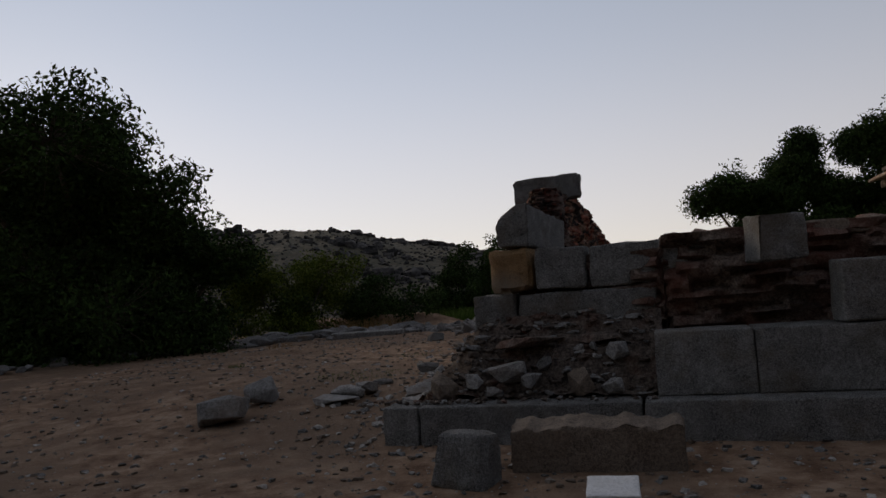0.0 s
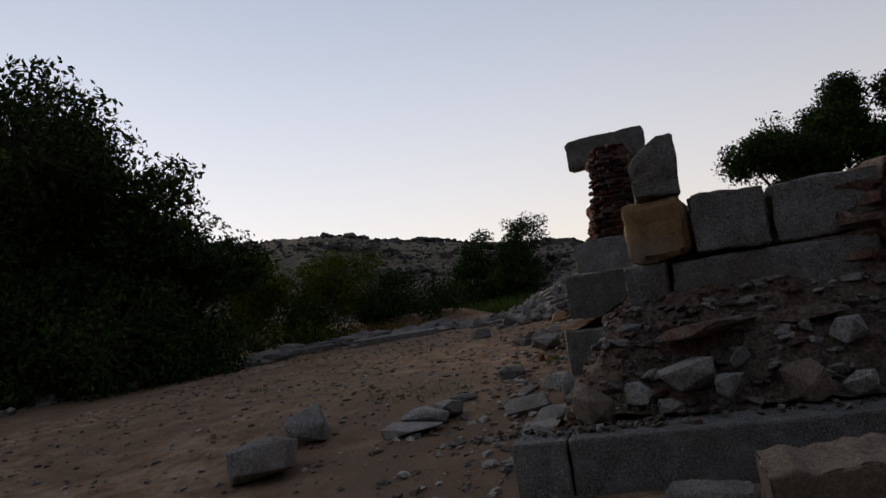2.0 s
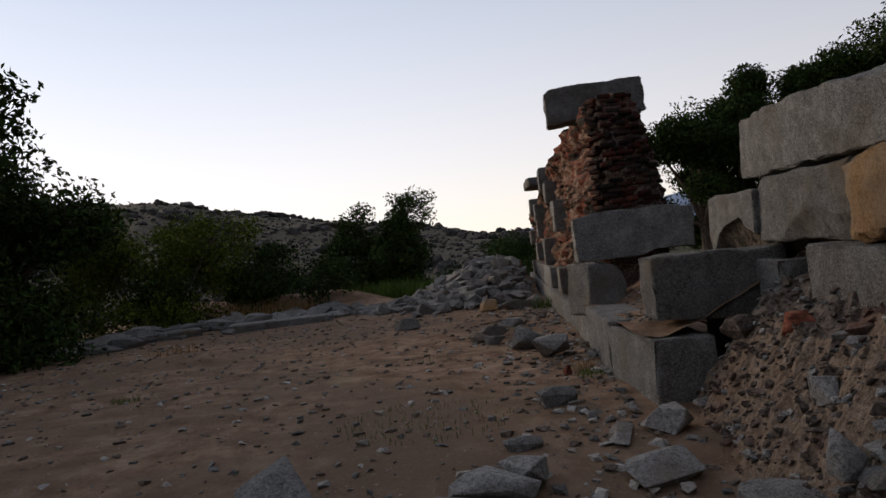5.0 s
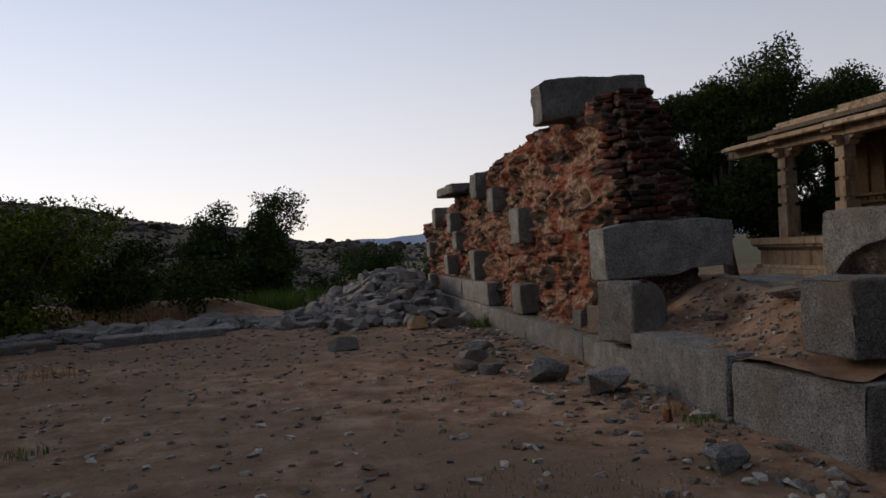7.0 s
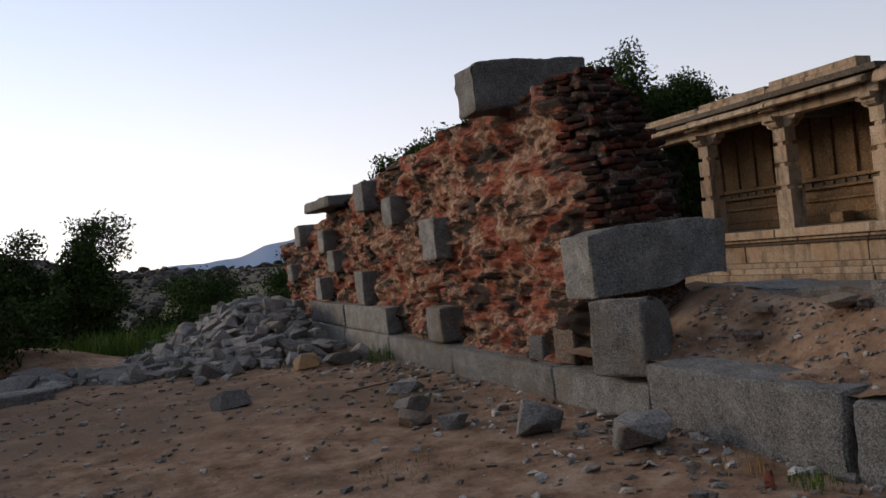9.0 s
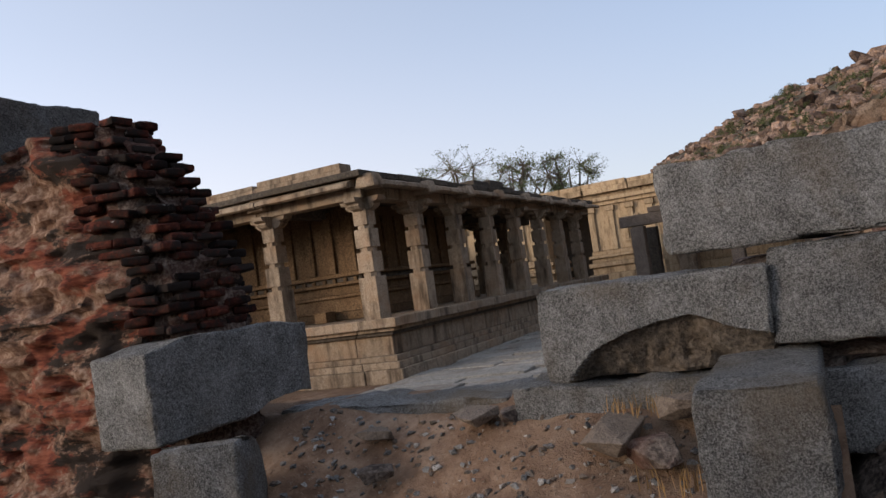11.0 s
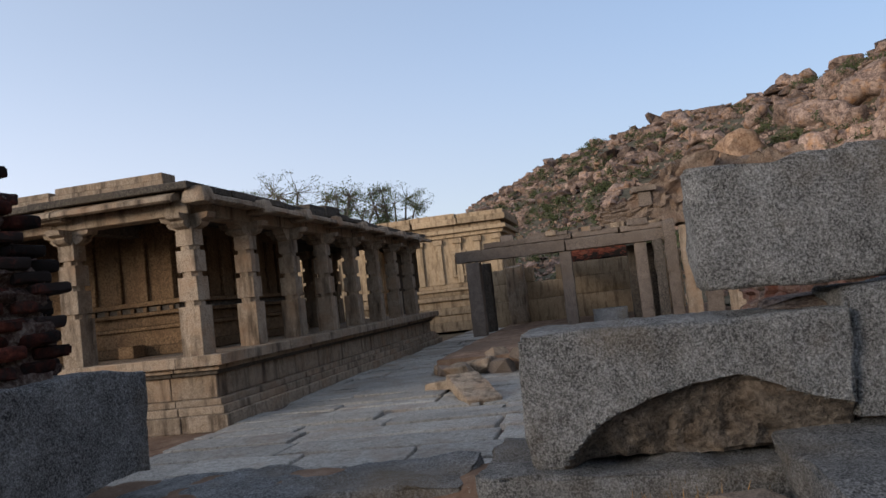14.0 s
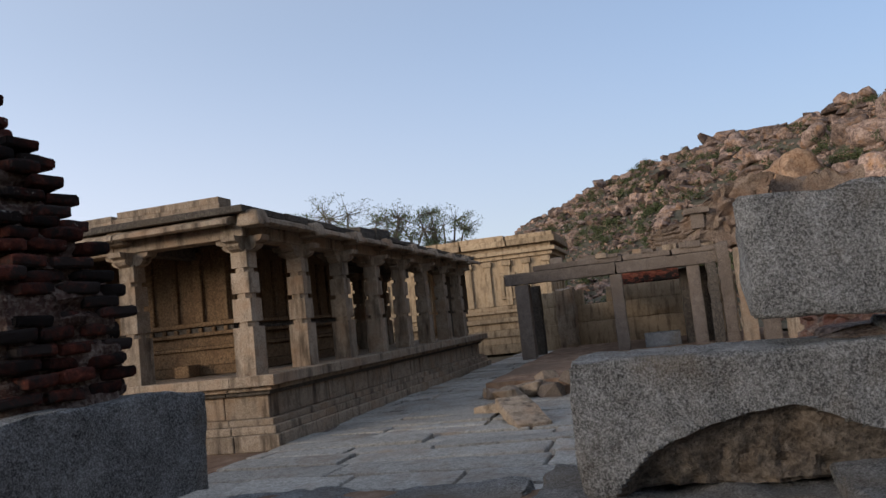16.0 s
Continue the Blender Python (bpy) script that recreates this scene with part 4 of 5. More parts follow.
# second shrine seen through the columns
shrine = empty("far_shrine", (18, 30, 0.3), "tan stone shrine with stepped mouldings beyond the pavilion", "temple")
for i, (z0, z1, o) in enumerate(((0, 0.5, 0.3), (0.5, 0.8, 0.1), (0.8, 1.2, 0.25), (1.2, 1.5, 0.1), (1.5, 1.8, 0.3), (1.8, 3.4, 0.0), (3.4, 3.7, 0.35), (3.7, 4.1, 0.1))):
    put("course", solid("course", [(-o, -o, z0 + 0.002, 14 + o, 6, z1)], GATE), shrine)
for x in range(0, 14, 1):
    put("pilaster", solid("pilaster", [(x + 0.1, -0.12, 1.8, x + 0.4, 0.02, 3.4)], GATE), shrine)

# ---- gate tower ----
tower = empty("gate_tower", (32, 16.2, 0.36), "ochre stone gate tower base with pilasters and mouldings", "gate tower")


def course(parent, boxes, mat, name):
    return put(name, solid(name, boxes, mat, 0.02), parent)


for y0, y1 in ((0.0, 4.3), (6.6, 11.5)):
    for z0, z1, o in ((0, 0.45, 0.35), (0.45, 0.8, 0.2), (0.8, 1.15, 0.28), (1.15, 1.5, 0.1), (1.5, 1.72, 0.25), (1.72, 1.95, 0.08), (1.95, 2.1, 0.2), (2.1, 2.3, 0.05), (2.3, 4.55, 0.0), (4.55, 4.75, 0.15), (4.75, 4.95, 0.32), (4.95, 5.15, 0.1)):
        course(tower, [(-o, y0 - o, z0 + 0.003, 5 + o, y1 + o, z1)], GATE, "stone_course")
    for k, y in enumerate(np.linspace(y0 + 0.05, y1 - 0.35, 5)):
        course(tower, [(-0.12, y, 2.3, 0.02, y + 0.3, 4.3)], GATE, "pilaster")
        course(tower, [(-0.2, y - 0.08, 4.25, 0.02, y + 0.38, 4.5)], GATE, "pilaster_capital")
    course(tower, [(-0.1, y0 + 1.75, 2.6, 0.02, y0 + 2.55, 2.75), (-0.1, y0 + 1.75, 3.7, 0.02, y0 + 2.55, 3.9), (-0.1, y0 + 1.75, 2.75, 0.02, y0 + 1.95, 3.7), (-0.1, y0 + 2.35, 2.75, 0.02, y0 + 2.55, 3.7)], GATE, "niche_frame")
    # flat dark panel that stands in for the shaded hollow of the niche
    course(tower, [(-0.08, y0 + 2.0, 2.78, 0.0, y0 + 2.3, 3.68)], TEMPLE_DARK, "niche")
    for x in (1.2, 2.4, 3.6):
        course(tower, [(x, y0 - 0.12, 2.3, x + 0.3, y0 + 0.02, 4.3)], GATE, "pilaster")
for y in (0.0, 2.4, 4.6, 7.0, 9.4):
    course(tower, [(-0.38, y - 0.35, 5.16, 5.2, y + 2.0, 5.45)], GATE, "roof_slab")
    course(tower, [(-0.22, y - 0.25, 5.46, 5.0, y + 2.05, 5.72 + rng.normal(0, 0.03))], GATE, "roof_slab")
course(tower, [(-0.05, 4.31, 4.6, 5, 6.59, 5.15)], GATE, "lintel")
# dark slab across the passage, standing in for the gateway's shade
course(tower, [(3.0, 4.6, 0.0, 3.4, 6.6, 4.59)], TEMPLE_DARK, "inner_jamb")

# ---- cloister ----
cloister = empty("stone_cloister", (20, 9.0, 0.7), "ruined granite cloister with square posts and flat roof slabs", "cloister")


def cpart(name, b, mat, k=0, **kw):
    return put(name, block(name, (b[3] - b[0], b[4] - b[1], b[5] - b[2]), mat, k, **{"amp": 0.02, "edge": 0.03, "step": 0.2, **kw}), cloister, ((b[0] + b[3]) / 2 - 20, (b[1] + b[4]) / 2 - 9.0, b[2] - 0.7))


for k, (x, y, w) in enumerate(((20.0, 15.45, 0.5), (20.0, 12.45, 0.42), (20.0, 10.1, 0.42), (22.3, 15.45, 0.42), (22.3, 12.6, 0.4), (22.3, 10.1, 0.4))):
    # The rear row's darker stone paints the shade under the cloister roof.
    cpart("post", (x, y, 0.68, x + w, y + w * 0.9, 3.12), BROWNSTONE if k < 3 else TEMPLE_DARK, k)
for k, (a, b) in enumerate(((12.62, 16.2), (9.3, 12.6))):
    cpart("beam", (19.95, a, 3.13, 20.5, b, 3.5), BROWNSTONE, k + 10, step=0.12, amp=0.035)
for k, y in enumerate((9.4, 10.9, 12.4, 13.8)):
    cpart("roof_slab", (20.1, y, 3.52, 24.5, y + 1.45, 3.7), BROWNSTONE, k + 20, step=0.35)
for k in range(14):
    y = 9.6 + k * 0.36
    cpart("roof_stone", (20.0 + rng.uniform(0, 0.4), y, 3.68, 20.6 + rng.uniform(0, 0.3), y + rng.uniform(0.2, 0.5), 3.78 + rng.uniform(0, 0.14)), BROWNSTONE if k % 3 else TEMPLE, k + 30, amp=0.05)
for k, (y0, y1, z1) in enumerate(((8.6, 16.0, 1.6), (8.6, 16.0, 2.3), (8.6, 13.4, 2.9), (14.3, 16.0, 2.9))):
    cpart("back_wall_course", (26.0, y0, (0.6, 1.61, 2.31, 2.31)[k], 26.6, y1, z1), GATE, k + 50, step=0.4)
cpart("brick_patch", (26.05, 10.6, 2.91, 26.5, 12.9, 3.7), BRICKS, 60, amp=0.12)
cpart("broken_pier", (25.2, 14.6, 0.7, 26.0, 15.3, 3.0), TEMPLE, 61, amp=0.08)
cpart("low_stone", (20.6, 10.9, 0.7, 21.3, 12.0, 1.15), GRANITE, 62)
for k, (x, y, z, w, m) in enumerate(((19.75, 9.62, 3.15, 0.3, TEMPLE_DARK), (19.6, 9.22, 3.75, 0.36, BROWNSTONE), (19.3, 8.72, 3.45, 0.42, TEMPLE), (19.0, 8.15, 3.9, 0.46, BROWNSTONE), (18.7, 7.5, 3.3, 0.5, TEMPLE))):
    cpart("upright_slab", (x, y, 0.4, x + 0.35, y + w, z), m, k + 70, amp=0.06, step=0.1, breaks=4, deep=0.14)
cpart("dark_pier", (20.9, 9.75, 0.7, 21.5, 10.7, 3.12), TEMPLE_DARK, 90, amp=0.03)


def heaped(p):
    p[2] *= 0.36 + 0.64 * smoothstep(1.7, -1.2, p[1])
    return p


cpart("rubble_stump", (20.4, 7.6, 3.6, 22.8, 11.4, 5.7), STONY, 80, amp=0.22, step=0.12, chip=heaped)
cpart("rubble_stump", (21.2, 4.5, 3.0, 23.6, 8.4, 5.6), STONY, 81, amp=0.3, step=0.2, taper=(0.3, 0.2))
cpart("capital_slab", (20.1, 9.6, 4.72, 20.9, 10.35, 4.9), BROWNSTONE, 83, amp=0.04, step=0.12)
cpart("capital_block", (20.25, 9.75, 4.25, 20.8, 10.15, 4.73), BROWNSTONE, 86, amp=0.04, step=0.12)
cpart("platform", (12.2, 7.5, 0.05, 27.0, 15.4, 0.72), DIRT, 82, amp=0.06, step=0.6)
G = "stones at the platform edge"
for k, (x, y, s) in enumerate(((11.6, 14.75, 0.4), (12.0, 15.1, 0.3), (12.2, 14.4, 0.45), (11.9, 13.9, 0.35), (12.3, 15.3, 0.3), (13.2, 15.45, 0.32), (14.0, 15.5, 0.3), (11.9, 13.4, 0.3), (12.4, 14.0, 0.3), (12.1, 12.8, 0.35))):
    rock(x, y, s, s * 0.8, s * 0.55, k, k * 40, 0, BROWNSTONE if k % 2 else TEMPLE, "squarish tumbled stone at the platform edge", "tumbled_stone", 0.34 + (0.26 if k > 6 else 0), G)
put("leaning_slab", block("leaning_slab", (1.5, 0.6, 0.2), TEMPLE, 84, 0.03, 0.04, 0.12), None, pose(8.4, 13.9, 0.38, 0, -12, 25), "worn stone slab tipped on the court paving", "stone slab")
put("leaning_slab", block("leaning_slab", (1.1, 0.5, 0.18), TEMPLE, 85, 0.03, 0.04, 0.12), None, pose(9.6, 14.5, 0.38, 0, 6, 60), "worn stone slab tipped on the court paving", "stone slab")

# ---- hills ----


def ball(r, n):
    d = r.normal(size=(n, 3))
    return d / np.linalg.norm(d, axis=1)[:, None] * r.uniform(0, 1, (n, 1)) ** 0.45


def leaves(tips, per, spread, size, r):
    """Small folded leaves in clumps about the tips."""
    n = len(tips) * per
    c = np.repeat(np.array(tips), per, axis=0) + ball(r, n) * spread * 1.5 * np.array((1, 1, 0.75))
    u = r.normal(size=(n, 3))
    u /= np.linalg.norm(u, axis=1)[:, None]
    w = np.cross(u, r.normal(size=(n, 3)))
    w /= np.linalg.norm(w, axis=1)[:, None]
    s = size * r.uniform(0.6, 1.3, (n, 1))
    nrm = np.cross(u, w)
    a, b = c - u * s, c + u * s
    l_, r_ = c + w * s * 0.45 + nrm * s * 0.2, c - w * s * 0.45 + nrm * s * 0.2
    v = np.stack([a, l_, b, r_], axis=1).reshape(-1, 3)
    i = np.arange(n)[:, None] * 4
    f = np.concatenate([i + (0, 1, 2), i + (0, 2, 3)])
    return v, f


CRAGS = [hull(600 + i, count=16, bev=0) for i in range(12)]


def hill(name, centre, az0, az1, steps, r0, ridge, height, zbase, mat, label, stones, mats_stone, size, seed):
    """A stony ridge around centre: azimuth from +y towards -x; foot at r0, crest at ridge(az), height(az)."""
    r = np.random.default_rng(seed)

    def z_at(a, d):
        c = ridge(a)
        t = (d - r0) / (c - r0)
        h = height(a) - zbase
        z = zbase + h * (smoothstep(0, 1, t) * 0.55 + min(1, max(0, t)) * 0.45 if t < 1 else 1 - 0.5 * smoothstep(1, 2.2, t))
        return z + h * 0.05 * n3((a * 0.12, d * 0.05, 0), seed) * min(1, max(0, t) * 2) + 0.5 * n3((a * 1.1, d * 0.3, 0), seed + 1) * min(1, max(0, t) * 4)

    def xy(a, d):
        return centre[0] - math.sin(radians(a)) * d, centre[1] + math.cos(radians(a)) * d

    cols = np.linspace(az0, az1, steps)
    rows = np.linspace(0, 1.6, 70)
    vs = []
    for a in cols:
        for t in rows:
            d = r0 + (ridge(a) - r0) * t
            x, y = xy(a, d)
            vs.append((x, y, z_at(a, d)))
    n = len(rows)
    fs = [[i * n + j, i * n + j + 1, (i + 1) * n + j + 1, (i + 1) * n + j] for i in range(len(cols) - 1) for j in range(n - 1)]
    put(name, mesh_of(name, vs, fs, mat), label=label, category="hill", kind="structure")
    out = []
    for i in range(stones):
        a, t = r.uniform(max(az0, -132), az1), r.uniform(0.02, 1.06)
        d = r0 + (ridge(a) - r0) * t
        x, y = xy(a, d)
        pile = 0.5 + 0.5 * n3((x * 0.09, y * 0.09, 0), seed + 2) + 0.3 * n3((x * 0.3, y * 0.3, 0), seed + 3)
        s = size * (0.28 + 1.9 * r.uniform() ** 3 * smoothstep(0.3, 0.85, pile))
        out.append((x, y, z_at(a, d) + s * 0.15, s * r.uniform(0.8, 1.6), s * r.uniform(0.8, 1.3), s * r.uniform(0.5, 1.0), r.uniform(0, 6.3), r.normal(0, 0.3), i))
    put(name + "_boulders", scatter(name + "_boulders", out, CRAGS, mats_stone, False), label="countless boulders piled over the slope", category="boulders", kind="stuff")
    return z_at, xy


ORANGE = stone_mat("ochre_boulder", (0.11, 0.06, 0.035), (0.235, 0.138, 0.083), (0.33, 0.22, 0.145), (0.2, 0.14, 0.1), 0.5, 3.0, 0.5)
SCRUB = stone_mat("scrubby_slope", (0.025, 0.025, 0.015), (0.065, 0.058, 0.038), (0.12, 0.1, 0.07), (0.09, 0.056, 0.034), 0.5, 2.0, 0.5)
NW = [(-24, 0.3), (-12, 0.4), (-4, 0.4), (2, 1.0), (7, 2.2), (13, 3.1), (16, 3.7), (20, 4.3), (24, 5.4), (28, 5.7), (33, 5.6), (45, 5.2), (70, 3.0), (100, 1.0)]
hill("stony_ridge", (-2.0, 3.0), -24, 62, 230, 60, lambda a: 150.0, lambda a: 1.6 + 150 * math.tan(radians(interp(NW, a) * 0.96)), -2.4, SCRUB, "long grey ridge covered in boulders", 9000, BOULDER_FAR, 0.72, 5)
# Beyond azimuth -130 the hill is unseen, added to block the southern sky.
EH = [(-235, 8), (-215, 16), (-180, 24), (-150, 23), (-130, 19), (-114, 15.2), (-110, 12.6), (-106.7, 11.9), (-102, 10.9), (-96.6, 10.7), (-90.4, 10.0), (-86.5, 8.9), (-84.2, 7.6), (-81, 6.6), (-76, 3.5), (-70, 1.0), (-60, 0.2)]
ER = [(-235, 90), (-180, 60), (-130, 62), (-114, 70), (-100, 110), (-90, 130), (-80, 150), (-60, 170)]
ez, exy = hill("boulder_hill", (-4.9, 11.3), -235, -62, 330, 40, lambda a: interp(ER, a), lambda a: 2.2 + interp(ER, a) * math.tan(radians(interp(EH, a) * 0.945)), 0.2, SCRUB, "steep hillside heaped with brown boulders, its unseen south added to block skylight", 15000, BOULDER, 0.62, 6)
r = np.random.default_rng(78)
crags = []
for a, t, n_, q in ((-84.6, 0.9, 16, 1.1), (-86.4, 0.88, 22, 1.3), (-88.5, 0.8, 12, 1.0), (-90.2, 0.96, 10, 1.0), (-92.6, 0.9, 18, 1.3), (-95.5, 0.93, 34, 1.7), (-97.4, 0.95, 24, 1.5), (-99.2, 0.82, 14, 1.2), (-101.5, 0.93, 16, 1.4), (-104.0, 0.95, 22, 1.5), (-107.0, 0.95, 16, 1.4), (-110.0, 0.93, 14, 1.4), (-88.0, 0.55, 12, 1.0), (-93.0, 0.6, 14, 1.1), (-98.5, 0.6, 12, 1.1)):
    for k in range(n_):
        b, d = a + r.normal(0, 0.55), 40 + (interp(ER, a) - 40) * t + r.normal(0, 1.6)
        x, y = exy(b, d)
        w = q * r.uniform(0.35, 1.0)
        crags.append((x, y, ez(b, d) + w * r.uniform(0.1, 0.9), w * r.uniform(0.8, 1.5), w, w * r.uniform(0.35, 0.75), r.uniform(0, 6.3), r.normal(0, 0.35), k))
put("hill_outcrop", scatter("hill_outcrop", crags, HULLS, BOULDER, False), label="piled reddish-brown rock slabs cropping out of the hillside", category="rocks", kind="stuff")
r = np.random.default_rng(77)
tips = []
for i in range(420):
    a, d = r.uniform(-122, -78), r.uniform(46, 120)
    if d < interp(ER, a):
        x, y = exy(a, d)
        s = r.uniform(0.4, 1.1)
        tips += [(x + r.normal(0, s), y + r.normal(0, s), ez(a, d) + 0.3 + abs(r.normal(0, 0.35))) for _ in range(7)]
v, f = leaves(tips, 26, 0.3, 0.12, r)
put("hillside_scrub", mesh_of("hillside_scrub", v, f, SCRUB_LEAF, False), label="grey-green thorn scrub between the boulders", category="scrub", kind="stuff")
G = "large boulders on the hillside"
for k, (a, up, wide) in enumerate(((-100, 7.2, 3.6), (-103, 7.0, 1.8), (-105.3, 6.7, 3.0), (-105, 9.2, 2.4), (-107, 8.3, 2.5), (-108.5, 10.3, 3.0), (-110.5, 9.5, 3.0), (-112, 11.3, 3.0), (-107.5, 6.3, 2.2), (-103.8, 9.5, 2.0),
                                   (-110, 7.5, 2.6), (-113.5, 9, 3.2), (-114.5, 13.0, 5.0), (-115, 7.5, 3.0), (-101.5, 9.6, 1.6), (-106.5, 10.6, 2.0), (-117, 11, 4.0), (-96.5, 10.2, 1.4), (-90.3, 9.8, 0.8), (-97.5, 9.0, 1.2))):
    d = 46.0
    while d < 150 and ez(a, d) < 2.2 + d * math.tan(radians(up - wide * 0.2)):
        d += 1.0
    x, y = exy(a, d)
    q = d * math.tan(radians(wide / 2))
    q *= 1.12
    vv, ff = blob(400 + k, 3, 0.75)
    put("boulder", mesh_of("boulder", vv * (q, q, q * 0.8), ff, ORANGE if k in (0, 12) else BOULDER, True), None, pose(x, y, ez(a, d) + q * 0.3, 8 * math.sin(k), 0, k * 67), "large rounded brown granite boulder on the hillside", "boulder", G)
FAR = [(-40, 0.2), (-22, 1.2), (-14, 2.4), (-11.3, 1.9), (-10, 1.7), (-8.4, 1.1), (-6.4, 0.95), (-3.3, 0.95), (-1, 0.45), (3, 0.2)]
vs, fs = [], []
for i, a in enumerate(np.linspace(-40, 3, 90)):
    for k, (d, z) in enumerate(((1400, -3), (1600, 1.5 + 1600 * math.tan(radians(interp(FAR, a))) + 3 * n3((a, 0, 0), 88)), (1800, -3))):
        vs.append((-6 - math.sin(radians(a)) * d, 8 + math.cos(radians(a)) * d, z))
    if i:
        fs += [[(i - 1) * 3 + k, i * 3 + k, i * 3 + k + 1, (i - 1) * 3 + k + 1] for k in range(2)]
put("distant_hills", mesh_of("distant_hills", vs, fs, HAZE), label="hills on the horizon, coloured blue for distance haze", category="hills", kind="structure")

# ---- trees and plants ----


def tube(bm, a, b, ra, rb, sides=7):
    d = (b - a)
    if d.length < 1e-4:
        return
    q = d.to_track_quat("Z", "Y")
    lo = [bm.verts.new(a + q @ Vector((math.cos(t * math.tau / sides) * ra, math.sin(t * math.tau / sides) * ra, 0))) for t in range(sides)]
    hi = [bm.verts.new(b + q @ Vector((math.cos(t * math.tau / sides) * rb, math.sin(t * math.tau / sides) * rb, 0))) for t in range(sides)]
    for i in range(sides):
        bm.faces.new((lo[i], lo[(i + 1) % sides], hi[(i + 1) % sides], hi[i]))


def tree(name, x, y, z, height, radius, label, mat=LEAF, seed=1, trunk=0.2, clear=0.25, tips=420, per=34, leaf=0.11, spread=0.3, flat=1.0, gap=0.0, category="tree", low=0.35):
    r = np.random.default_rng(seed)
    t = empty(name, (x, y, z), label, category)
    bm = bmesh.new()
    fork = Vector((r.normal(0, 0.2), r.normal(0, 0.2), height * clear))
    tube(bm, Vector((0, 0, -0.3)), fork, trunk, trunk * 0.75, 9)
    pts = []
    limbs = []
    lobes = [(Vector((r.normal(0, 0.5) * radius, r.normal(0, 0.5) * radius, height * r.uniform(low, 0.86))), radius * r.uniform(0.32, 0.6)) for _ in range(13)]
    for c, q in lobes:
        mid = fork.lerp(c, 0.5) + Vector((r.normal(0, 0.15), r.normal(0, 0.15), 0.15)) * radius * 0.4
        tube(bm, fork, mid, trunk * 0.45, trunk * 0.28)
        tube(bm, mid, c, trunk * 0.28, trunk * 0.12)
        limbs.append((c, q))
    for _ in range(tips):
        c, q = limbs[r.integers(len(limbs))]
        d = r.normal(size=3)
        d /= np.linalg.norm(d)
        p = np.array(c) + d * q * r.uniform(0.35, 1.05) * np.array((1, 1, 0.8 * flat))
        if p[2] < 0.15 * height * clear or p[2] > height:
            continue
        if gap and n3(p * 0.8, seed) < gap:
            continue
        pts.append(p)
        tube(bm, c, Vector(p), trunk * 0.07, trunk * 0.02, 4)
    me = bpy.data.meshes.new("trunk")
    bm.to_mesh(me)
    bm.free()
    me.materials.append(BARK)
    put("trunk", me, t)
    v, f = leaves(pts, per, spread, leaf, r)
    put("crown", mesh_of("crown", v, f, mat, False), t)
    return t


tree("broad_tree", -16.2, 17.0, -0.3, 7.9, 4.0, "large dark-leaved tree at the terrace edge", LEAF, 11, 0.35, 0.2, 1100, 70, 0.085, 0.4, low=0.12)
tree("broad_tree", -14.4, 18.4, -0.3, 7.0, 2.6, "dark-leaved tree at the terrace edge", LEAF, 25, 0.25, 0.15, 700, 66, 0.08, 0.34, low=0.1)
tree("broad_tree", -21.5, 20.0, -1.2, 9.0, 4.6, "large dark-leaved tree at the terrace edge", LEAF, 12, 0.35, 0.2, 700, 50, 0.12, 0.45, low=0.1)
tree("yellow_bush", -12.6, 23.2, -0.4, 3.7, 2.0, "rounded yellow-green bush beyond the terrace", LEAF_YELLOW, 13, 0.1, 0.1, 520, 60, 0.055, 0.26, category="bush", low=0.2)
tree("green_bush", -10.4, 25.0, -0.6, 2.9, 1.7, "dark green bush beyond the terrace", LEAF, 14, 0.1, 0.1, 380, 56, 0.06, 0.26, category="bush", low=0.2)
tree("slender_tree", -7.7, 33.5, -1.4, 6.2, 1.8, "bushy tree with a ragged top below the terrace", LEAF, 15, 0.16, 0.2, 460, 60, 0.07, 0.28, low=0.15)
tree("slender_tree", -8.9, 33.2, -1.4, 4.3, 1.5, "bushy tree with a ragged top below the terrace", LEAF, 26, 0.12, 0.2, 360, 60, 0.07, 0.28, low=0.15)
tree("scrub", -9.8, 34.0, -1.5, 3.0, 2.2, "dark scrub below the terrace", LEAF, 16, 0.1, 0.1, 320, 56, 0.07, 0.3, category="bush", low=0.15)
tree("scrub", -4.6, 37.0, -1.7, 2.6, 2.2, "dark scrub below the terrace", LEAF, 17, 0.1, 0.1, 320, 56, 0.07, 0.3, category="bush", low=0.15)
tree("scrub", -1.5, 40.0, -1.7, 2.6, 2.4, "dark scrub below the terrace", LEAF, 22, 0.1, 0.1, 320, 56, 0.07, 0.3, category="bush", low=0.15)
for k, (x, y, h, q) in enumerate(((1.5, 46.0, 3.2, 2.6), (5.0, 52.0, 3.6, 3.0), (-2.5, 50.0, 3.0, 2.8), (9.0, 58.0, 3.6, 3.2))):
    tree("scrub", x, y, -0.9, h, q, "dark scrub beyond the brick wall", LEAF, 70 + k, 0.1, 0.1, 300, 50, 0.08, 0.34, category="bush", low=0.1)
for k, (x, y, h, q) in enumerate(((10.6, 31.0, 9.4, 2.9), (8.4, 30.0, 7.4, 2.3), (12.8, 31.0, 9.0, 2.5), (7.2, 31.5, 7.2, 1.8), (5.0, 31.5, 6.2, 1.6), (3.7, 31.0, 6.3, 1.6), (14.6, 32.0, 8.2, 2.4))):
    tree("leafy_tree", x, y, 0.2, h, q, "leafy green tree behind the temple pavilion", LEAF, 40 + k, 0.25, 0.22, 640, 70, 0.075, 0.34, low=0.15)
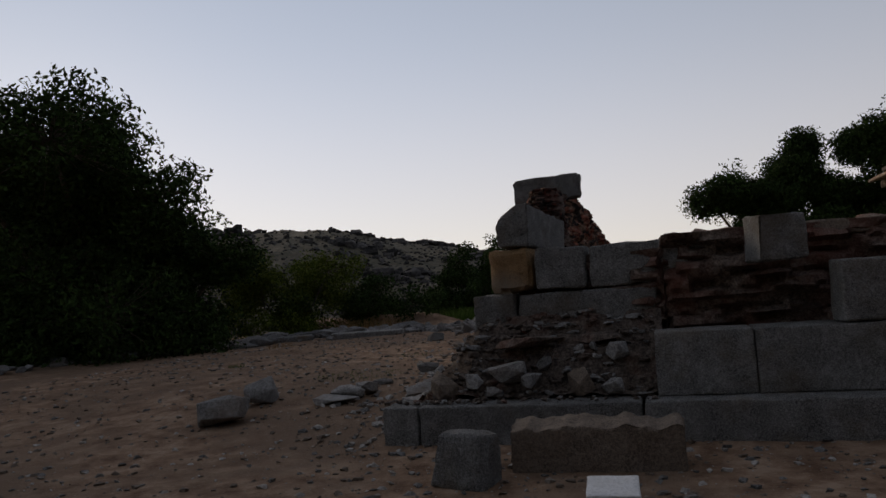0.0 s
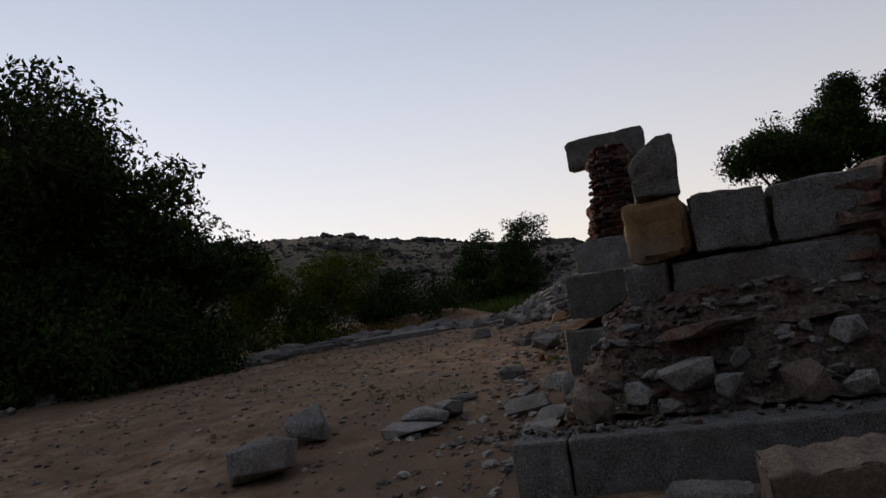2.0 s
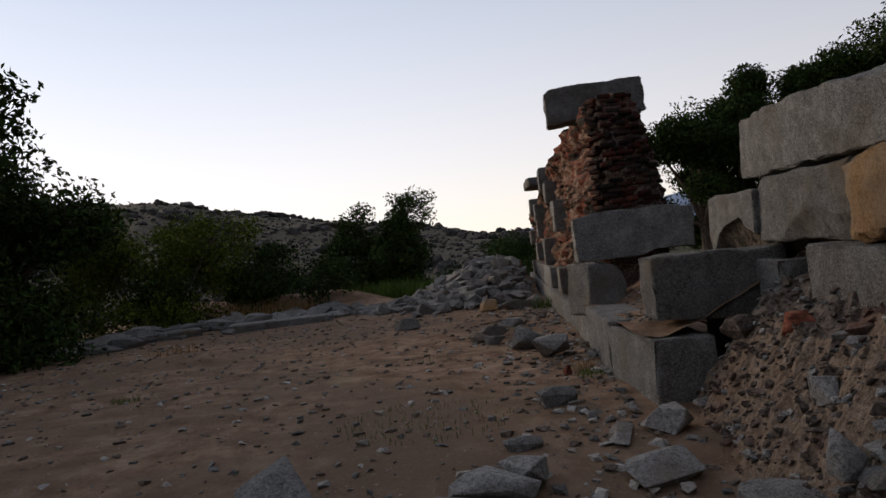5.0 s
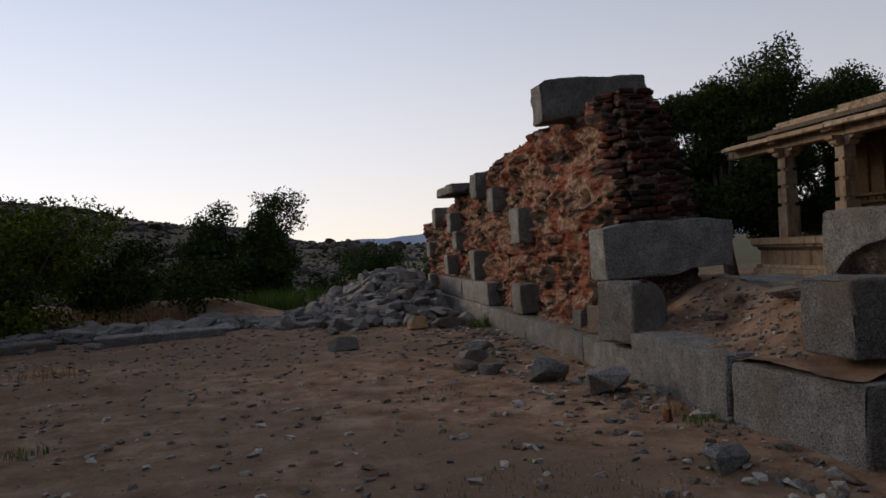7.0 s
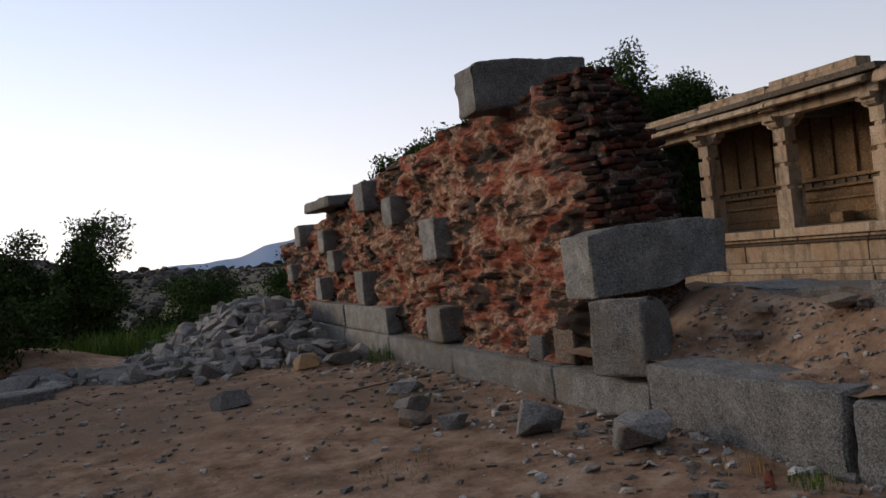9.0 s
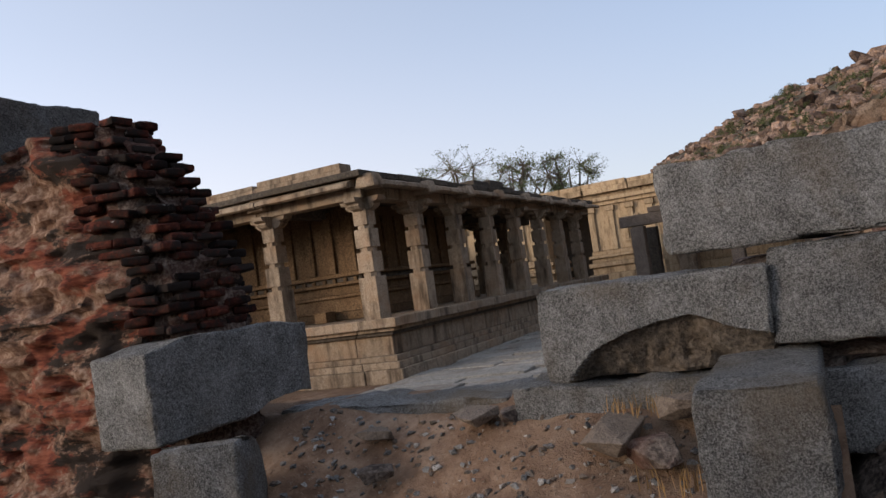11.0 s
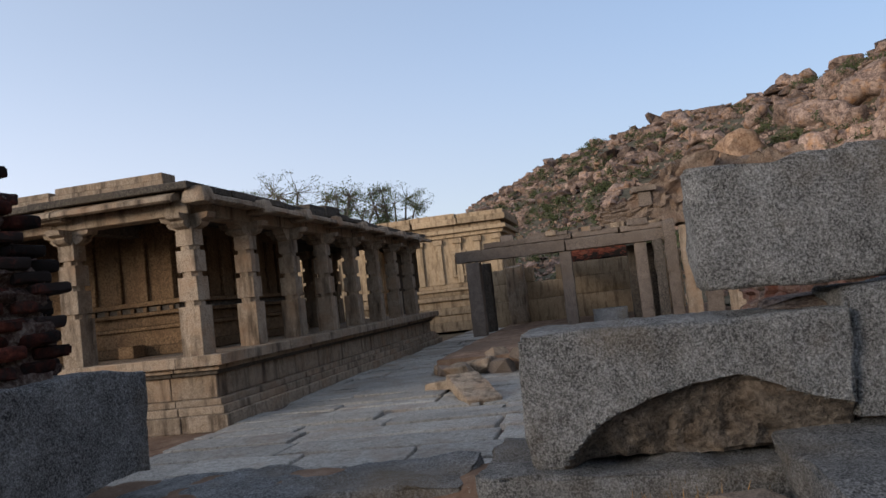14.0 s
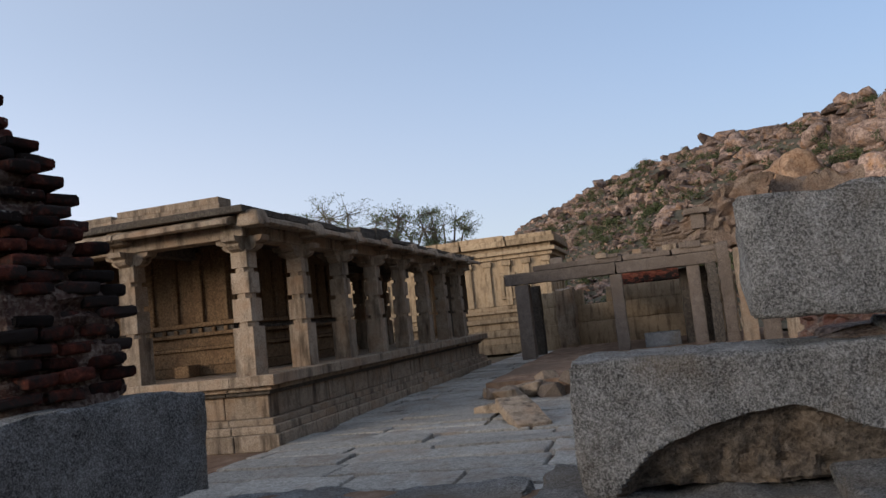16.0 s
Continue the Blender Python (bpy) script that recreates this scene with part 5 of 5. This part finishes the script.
for k, (a, d, h, rad) in enumerate(((-66.8, 45, 10.8, 3.6), (-70.6, 48, 10.6, 3.0), (-74.9, 50, 10.8, 2.5), (-63.6, 44, 9.6, 2.4))):
    tree("sparse_tree", -4.7 - math.sin(radians(a)) * d, 11.4 + math.cos(radians(a)) * d, 0.2, h, rad, "sparse pale-leaved tree behind the temple", LEAF_GREY, 30 + k, 0.34, 0.3, 560, 18, 0.06, 0.24, low=0.5, gap=-0.05)


def tuft(name, x, y, z, radius, h, n, mat, label, seed, category="grass"):
    r = np.random.default_rng(seed)
    vs, fs = [], []
    for i in range(n):
        a, q = r.uniform(0, 6.3), radius * math.sqrt(r.uniform())
        bx, by = math.cos(a) * q, math.sin(a) * q
        k, t = r.uniform(0.4, 1.0) * h, r.uniform(0, 6.3)
        w = 0.003 + 0.02 * h * h
        dx, dy = r.normal(0, 0.3) * k, r.normal(0, 0.3) * k
        ox, oy = math.cos(t) * w, math.sin(t) * w
        b = len(vs)
        vs += [(bx - ox, by - oy, -0.02), (bx + ox, by + oy, -0.02), (bx + dx * 0.4 + ox * 0.7, by + dy * 0.4 + oy * 0.7, k * 0.6), (bx + dx * 0.4 - ox * 0.7, by + dy * 0.4 - oy * 0.7, k * 0.6), (bx + dx, by + dy, k)]
        fs += [[b, b + 1, b + 2, b + 3], [b + 3, b + 2, b + 4]]
    return put(name, mesh_of(name, vs, fs, mat, False), None, (x, y, z), label, category, "", "stuff")


for k, (x, y, rad, h, n, m, lb) in enumerate(((-9.5, 24.0, 1.3, 0.55, 900, GRASS_DRY, "patch of dry orange grass at the terrace edge"), (-7.6, 25.8, 1.4, 0.7, 900, WEED, "bright green weeds by the stone heap"), (-6.0, 26.0, 1.2, 0.7, 800, WEED, "bright green weeds by the stone heap"),
                                              (-7.87, 12.5, 0.16, 0.1, 90, WEED, "small green weed tuft on the dirt"), (-9.1, 16.6, 0.4, 0.22, 60, GRASS_DRY, "thin dry grass tuft on the dirt"), (-8.6, 15.9, 0.3, 0.2, 40, GRASS_DRY, "thin dry grass tuft on the dirt"),
                                              (-2.85, 11.5, 0.15, 0.07, 140, WEED, "small weed at the plinth foot"), (-2.95, 11.95, 0.2, 0.09, 100, GRASS_DRY, "dry weed at the plinth foot"), (-2.75, 19.3, 0.25, 0.3, 120, WEED, "small weed at the plinth foot"), (-4.3, 10.3, 0.7, 0.05, 260, WEED, "thin creeping weeds on the dirt"),
                                              (-3.6, 15.9, 0.3, 0.06, 120, WEED, "thin creeping weeds on the dirt"), (-1.55, 11.2, 0.3, 0.1, 120, GRASS_DRY, "dry grass stalks on the earth fill"), (-2.05, 11.0, 0.25, 0.12, 90, GRASS_DRY, "dry grass stalks on the earth fill"), (-4.4, 13.6, 0.5, 0.05, 120, WEED, "thin creeping weeds on the dirt"))):
    tuft("weed_tuft" if m is WEED else "dry_grass", x, y, (mound_z(x, y) if -2.5 < x < -1.3 and y < 14 else ground_z(x, y)), rad, h, n, m, lb, 50 + k)
stick = bmesh.new()
tube(stick, Vector((0, 0, 0.02)), Vector((0.7, 0.08, 0.04)), 0.012, 0.008, 6)
me = bpy.data.meshes.new("stick")
stick.to_mesh(me)
stick.free()
me.materials.append(BARK)
put("stick", me, None, (-4.0, 17.0, ground_z(-4, 17)), "dry stick lying on the dirt", "stick")

# ---- pieces: court paving ----
court = put("court_paving", solid("court_bed", [(-0.72, 7.8, 0.1, 42, 18.04, 0.30)], MORTAR, 0), label="worn irregular stone paving of the temple court", category="paving", kind="structure")
x = -0.7
while x < 33:
    w = rng.uniform(0.55, 1.05)
    y = 10.6 + rng.uniform(0, 1)
    while y < 18.0 and len(court.children) < 290:
        ln = rng.uniform(1.3, 3.4)
        y1 = min(y + ln, 18.03)
        if y1 - y > 0.25:
            me = block("paving_slab", (w - 0.08, y1 - y - 0.05, 0.14), PAVING, x * 3 + y, 0.02, 0.03, 0.22)
            put("paving_slab", me, court, pose(x + w / 2, (y + y1) / 2, 0.225 + rng.normal(0, 0.012), rng.normal(0, 0.5), rng.normal(0, 0.5), rng.normal(0, 0.8)))
        y += ln
    x += w

# ---- pieces: bricks standing out of the wall's broken end ----
BRICK_MESHES = [block("brick", (0.2 - 0.018 * (i % 4), 0.15, 0.054), BRICK, 500 + i, 0.016, 0.024, 0.04) for i in range(7)]
placed = 0
for c in range(0, 23):
    z = 2.01 + c * 0.066
    wd = -2.14 + 0.12 * max(0, z - 2.2)
    x = wd + (c % 2) * 0.11 + rng.uniform(-0.02, 0.02)
    while x < -1.5 - 0.14 * max(0, z - 2.0):
        if rng.uniform() < 0.93:
            y = interp(((-2.2, 14.06), (-2.14, 14.02), (-1.62, 13.88), (-1.5, 13.94), (-1.42, 14.02)), x + 0.12 * max(0, z - 2.0)) + 0.52 * max(0, z - 2.45) + rng.normal(0, 0.018) + 0.07 * n3((x * 2.6, 0, z * 3), 12)
            put("brick", BRICK_MESHES[placed % 7], wall, pose(x, y + 0.02, z + rng.normal(0, 0.005), rng.normal(0, 3), rng.normal(0, 2), -10 + rng.normal(0, 5)))
            placed += 1
        x += rng.uniform(0.19, 0.225)
    for k in range(5):
        if placed < 330:
            put("brick", BRICK_MESHES[placed % 7], wall, pose(-1.5 - 0.14 * max(0, z - 2.0) + rng.normal(0, 0.02), 14.08 + 0.52 * max(0, z - 2.45) + 0.22 * (k + 0.5 * (c % 2)), z, rng.normal(0, 3), rng.normal(0, 3), 90 + rng.normal(0, 6)))
            placed += 1
    for k in range(2):
        if rng.uniform() < 0.75 - 0.3 * k:
            u = (k + 0.4 + 0.4 * (c % 2)) / 2.4
            put("brick", BRICK_MESHES[placed % 7], wall, pose(-2.2 - 0.1 * u + 0.1 * max(0, z - 2.2), 14.1 + 0.34 * u + 0.52 * max(0, z - 2.45) + rng.normal(0, 0.02), z, rng.normal(0, 4), rng.normal(0, 4), -62 + rng.normal(0, 10)))
            placed += 1
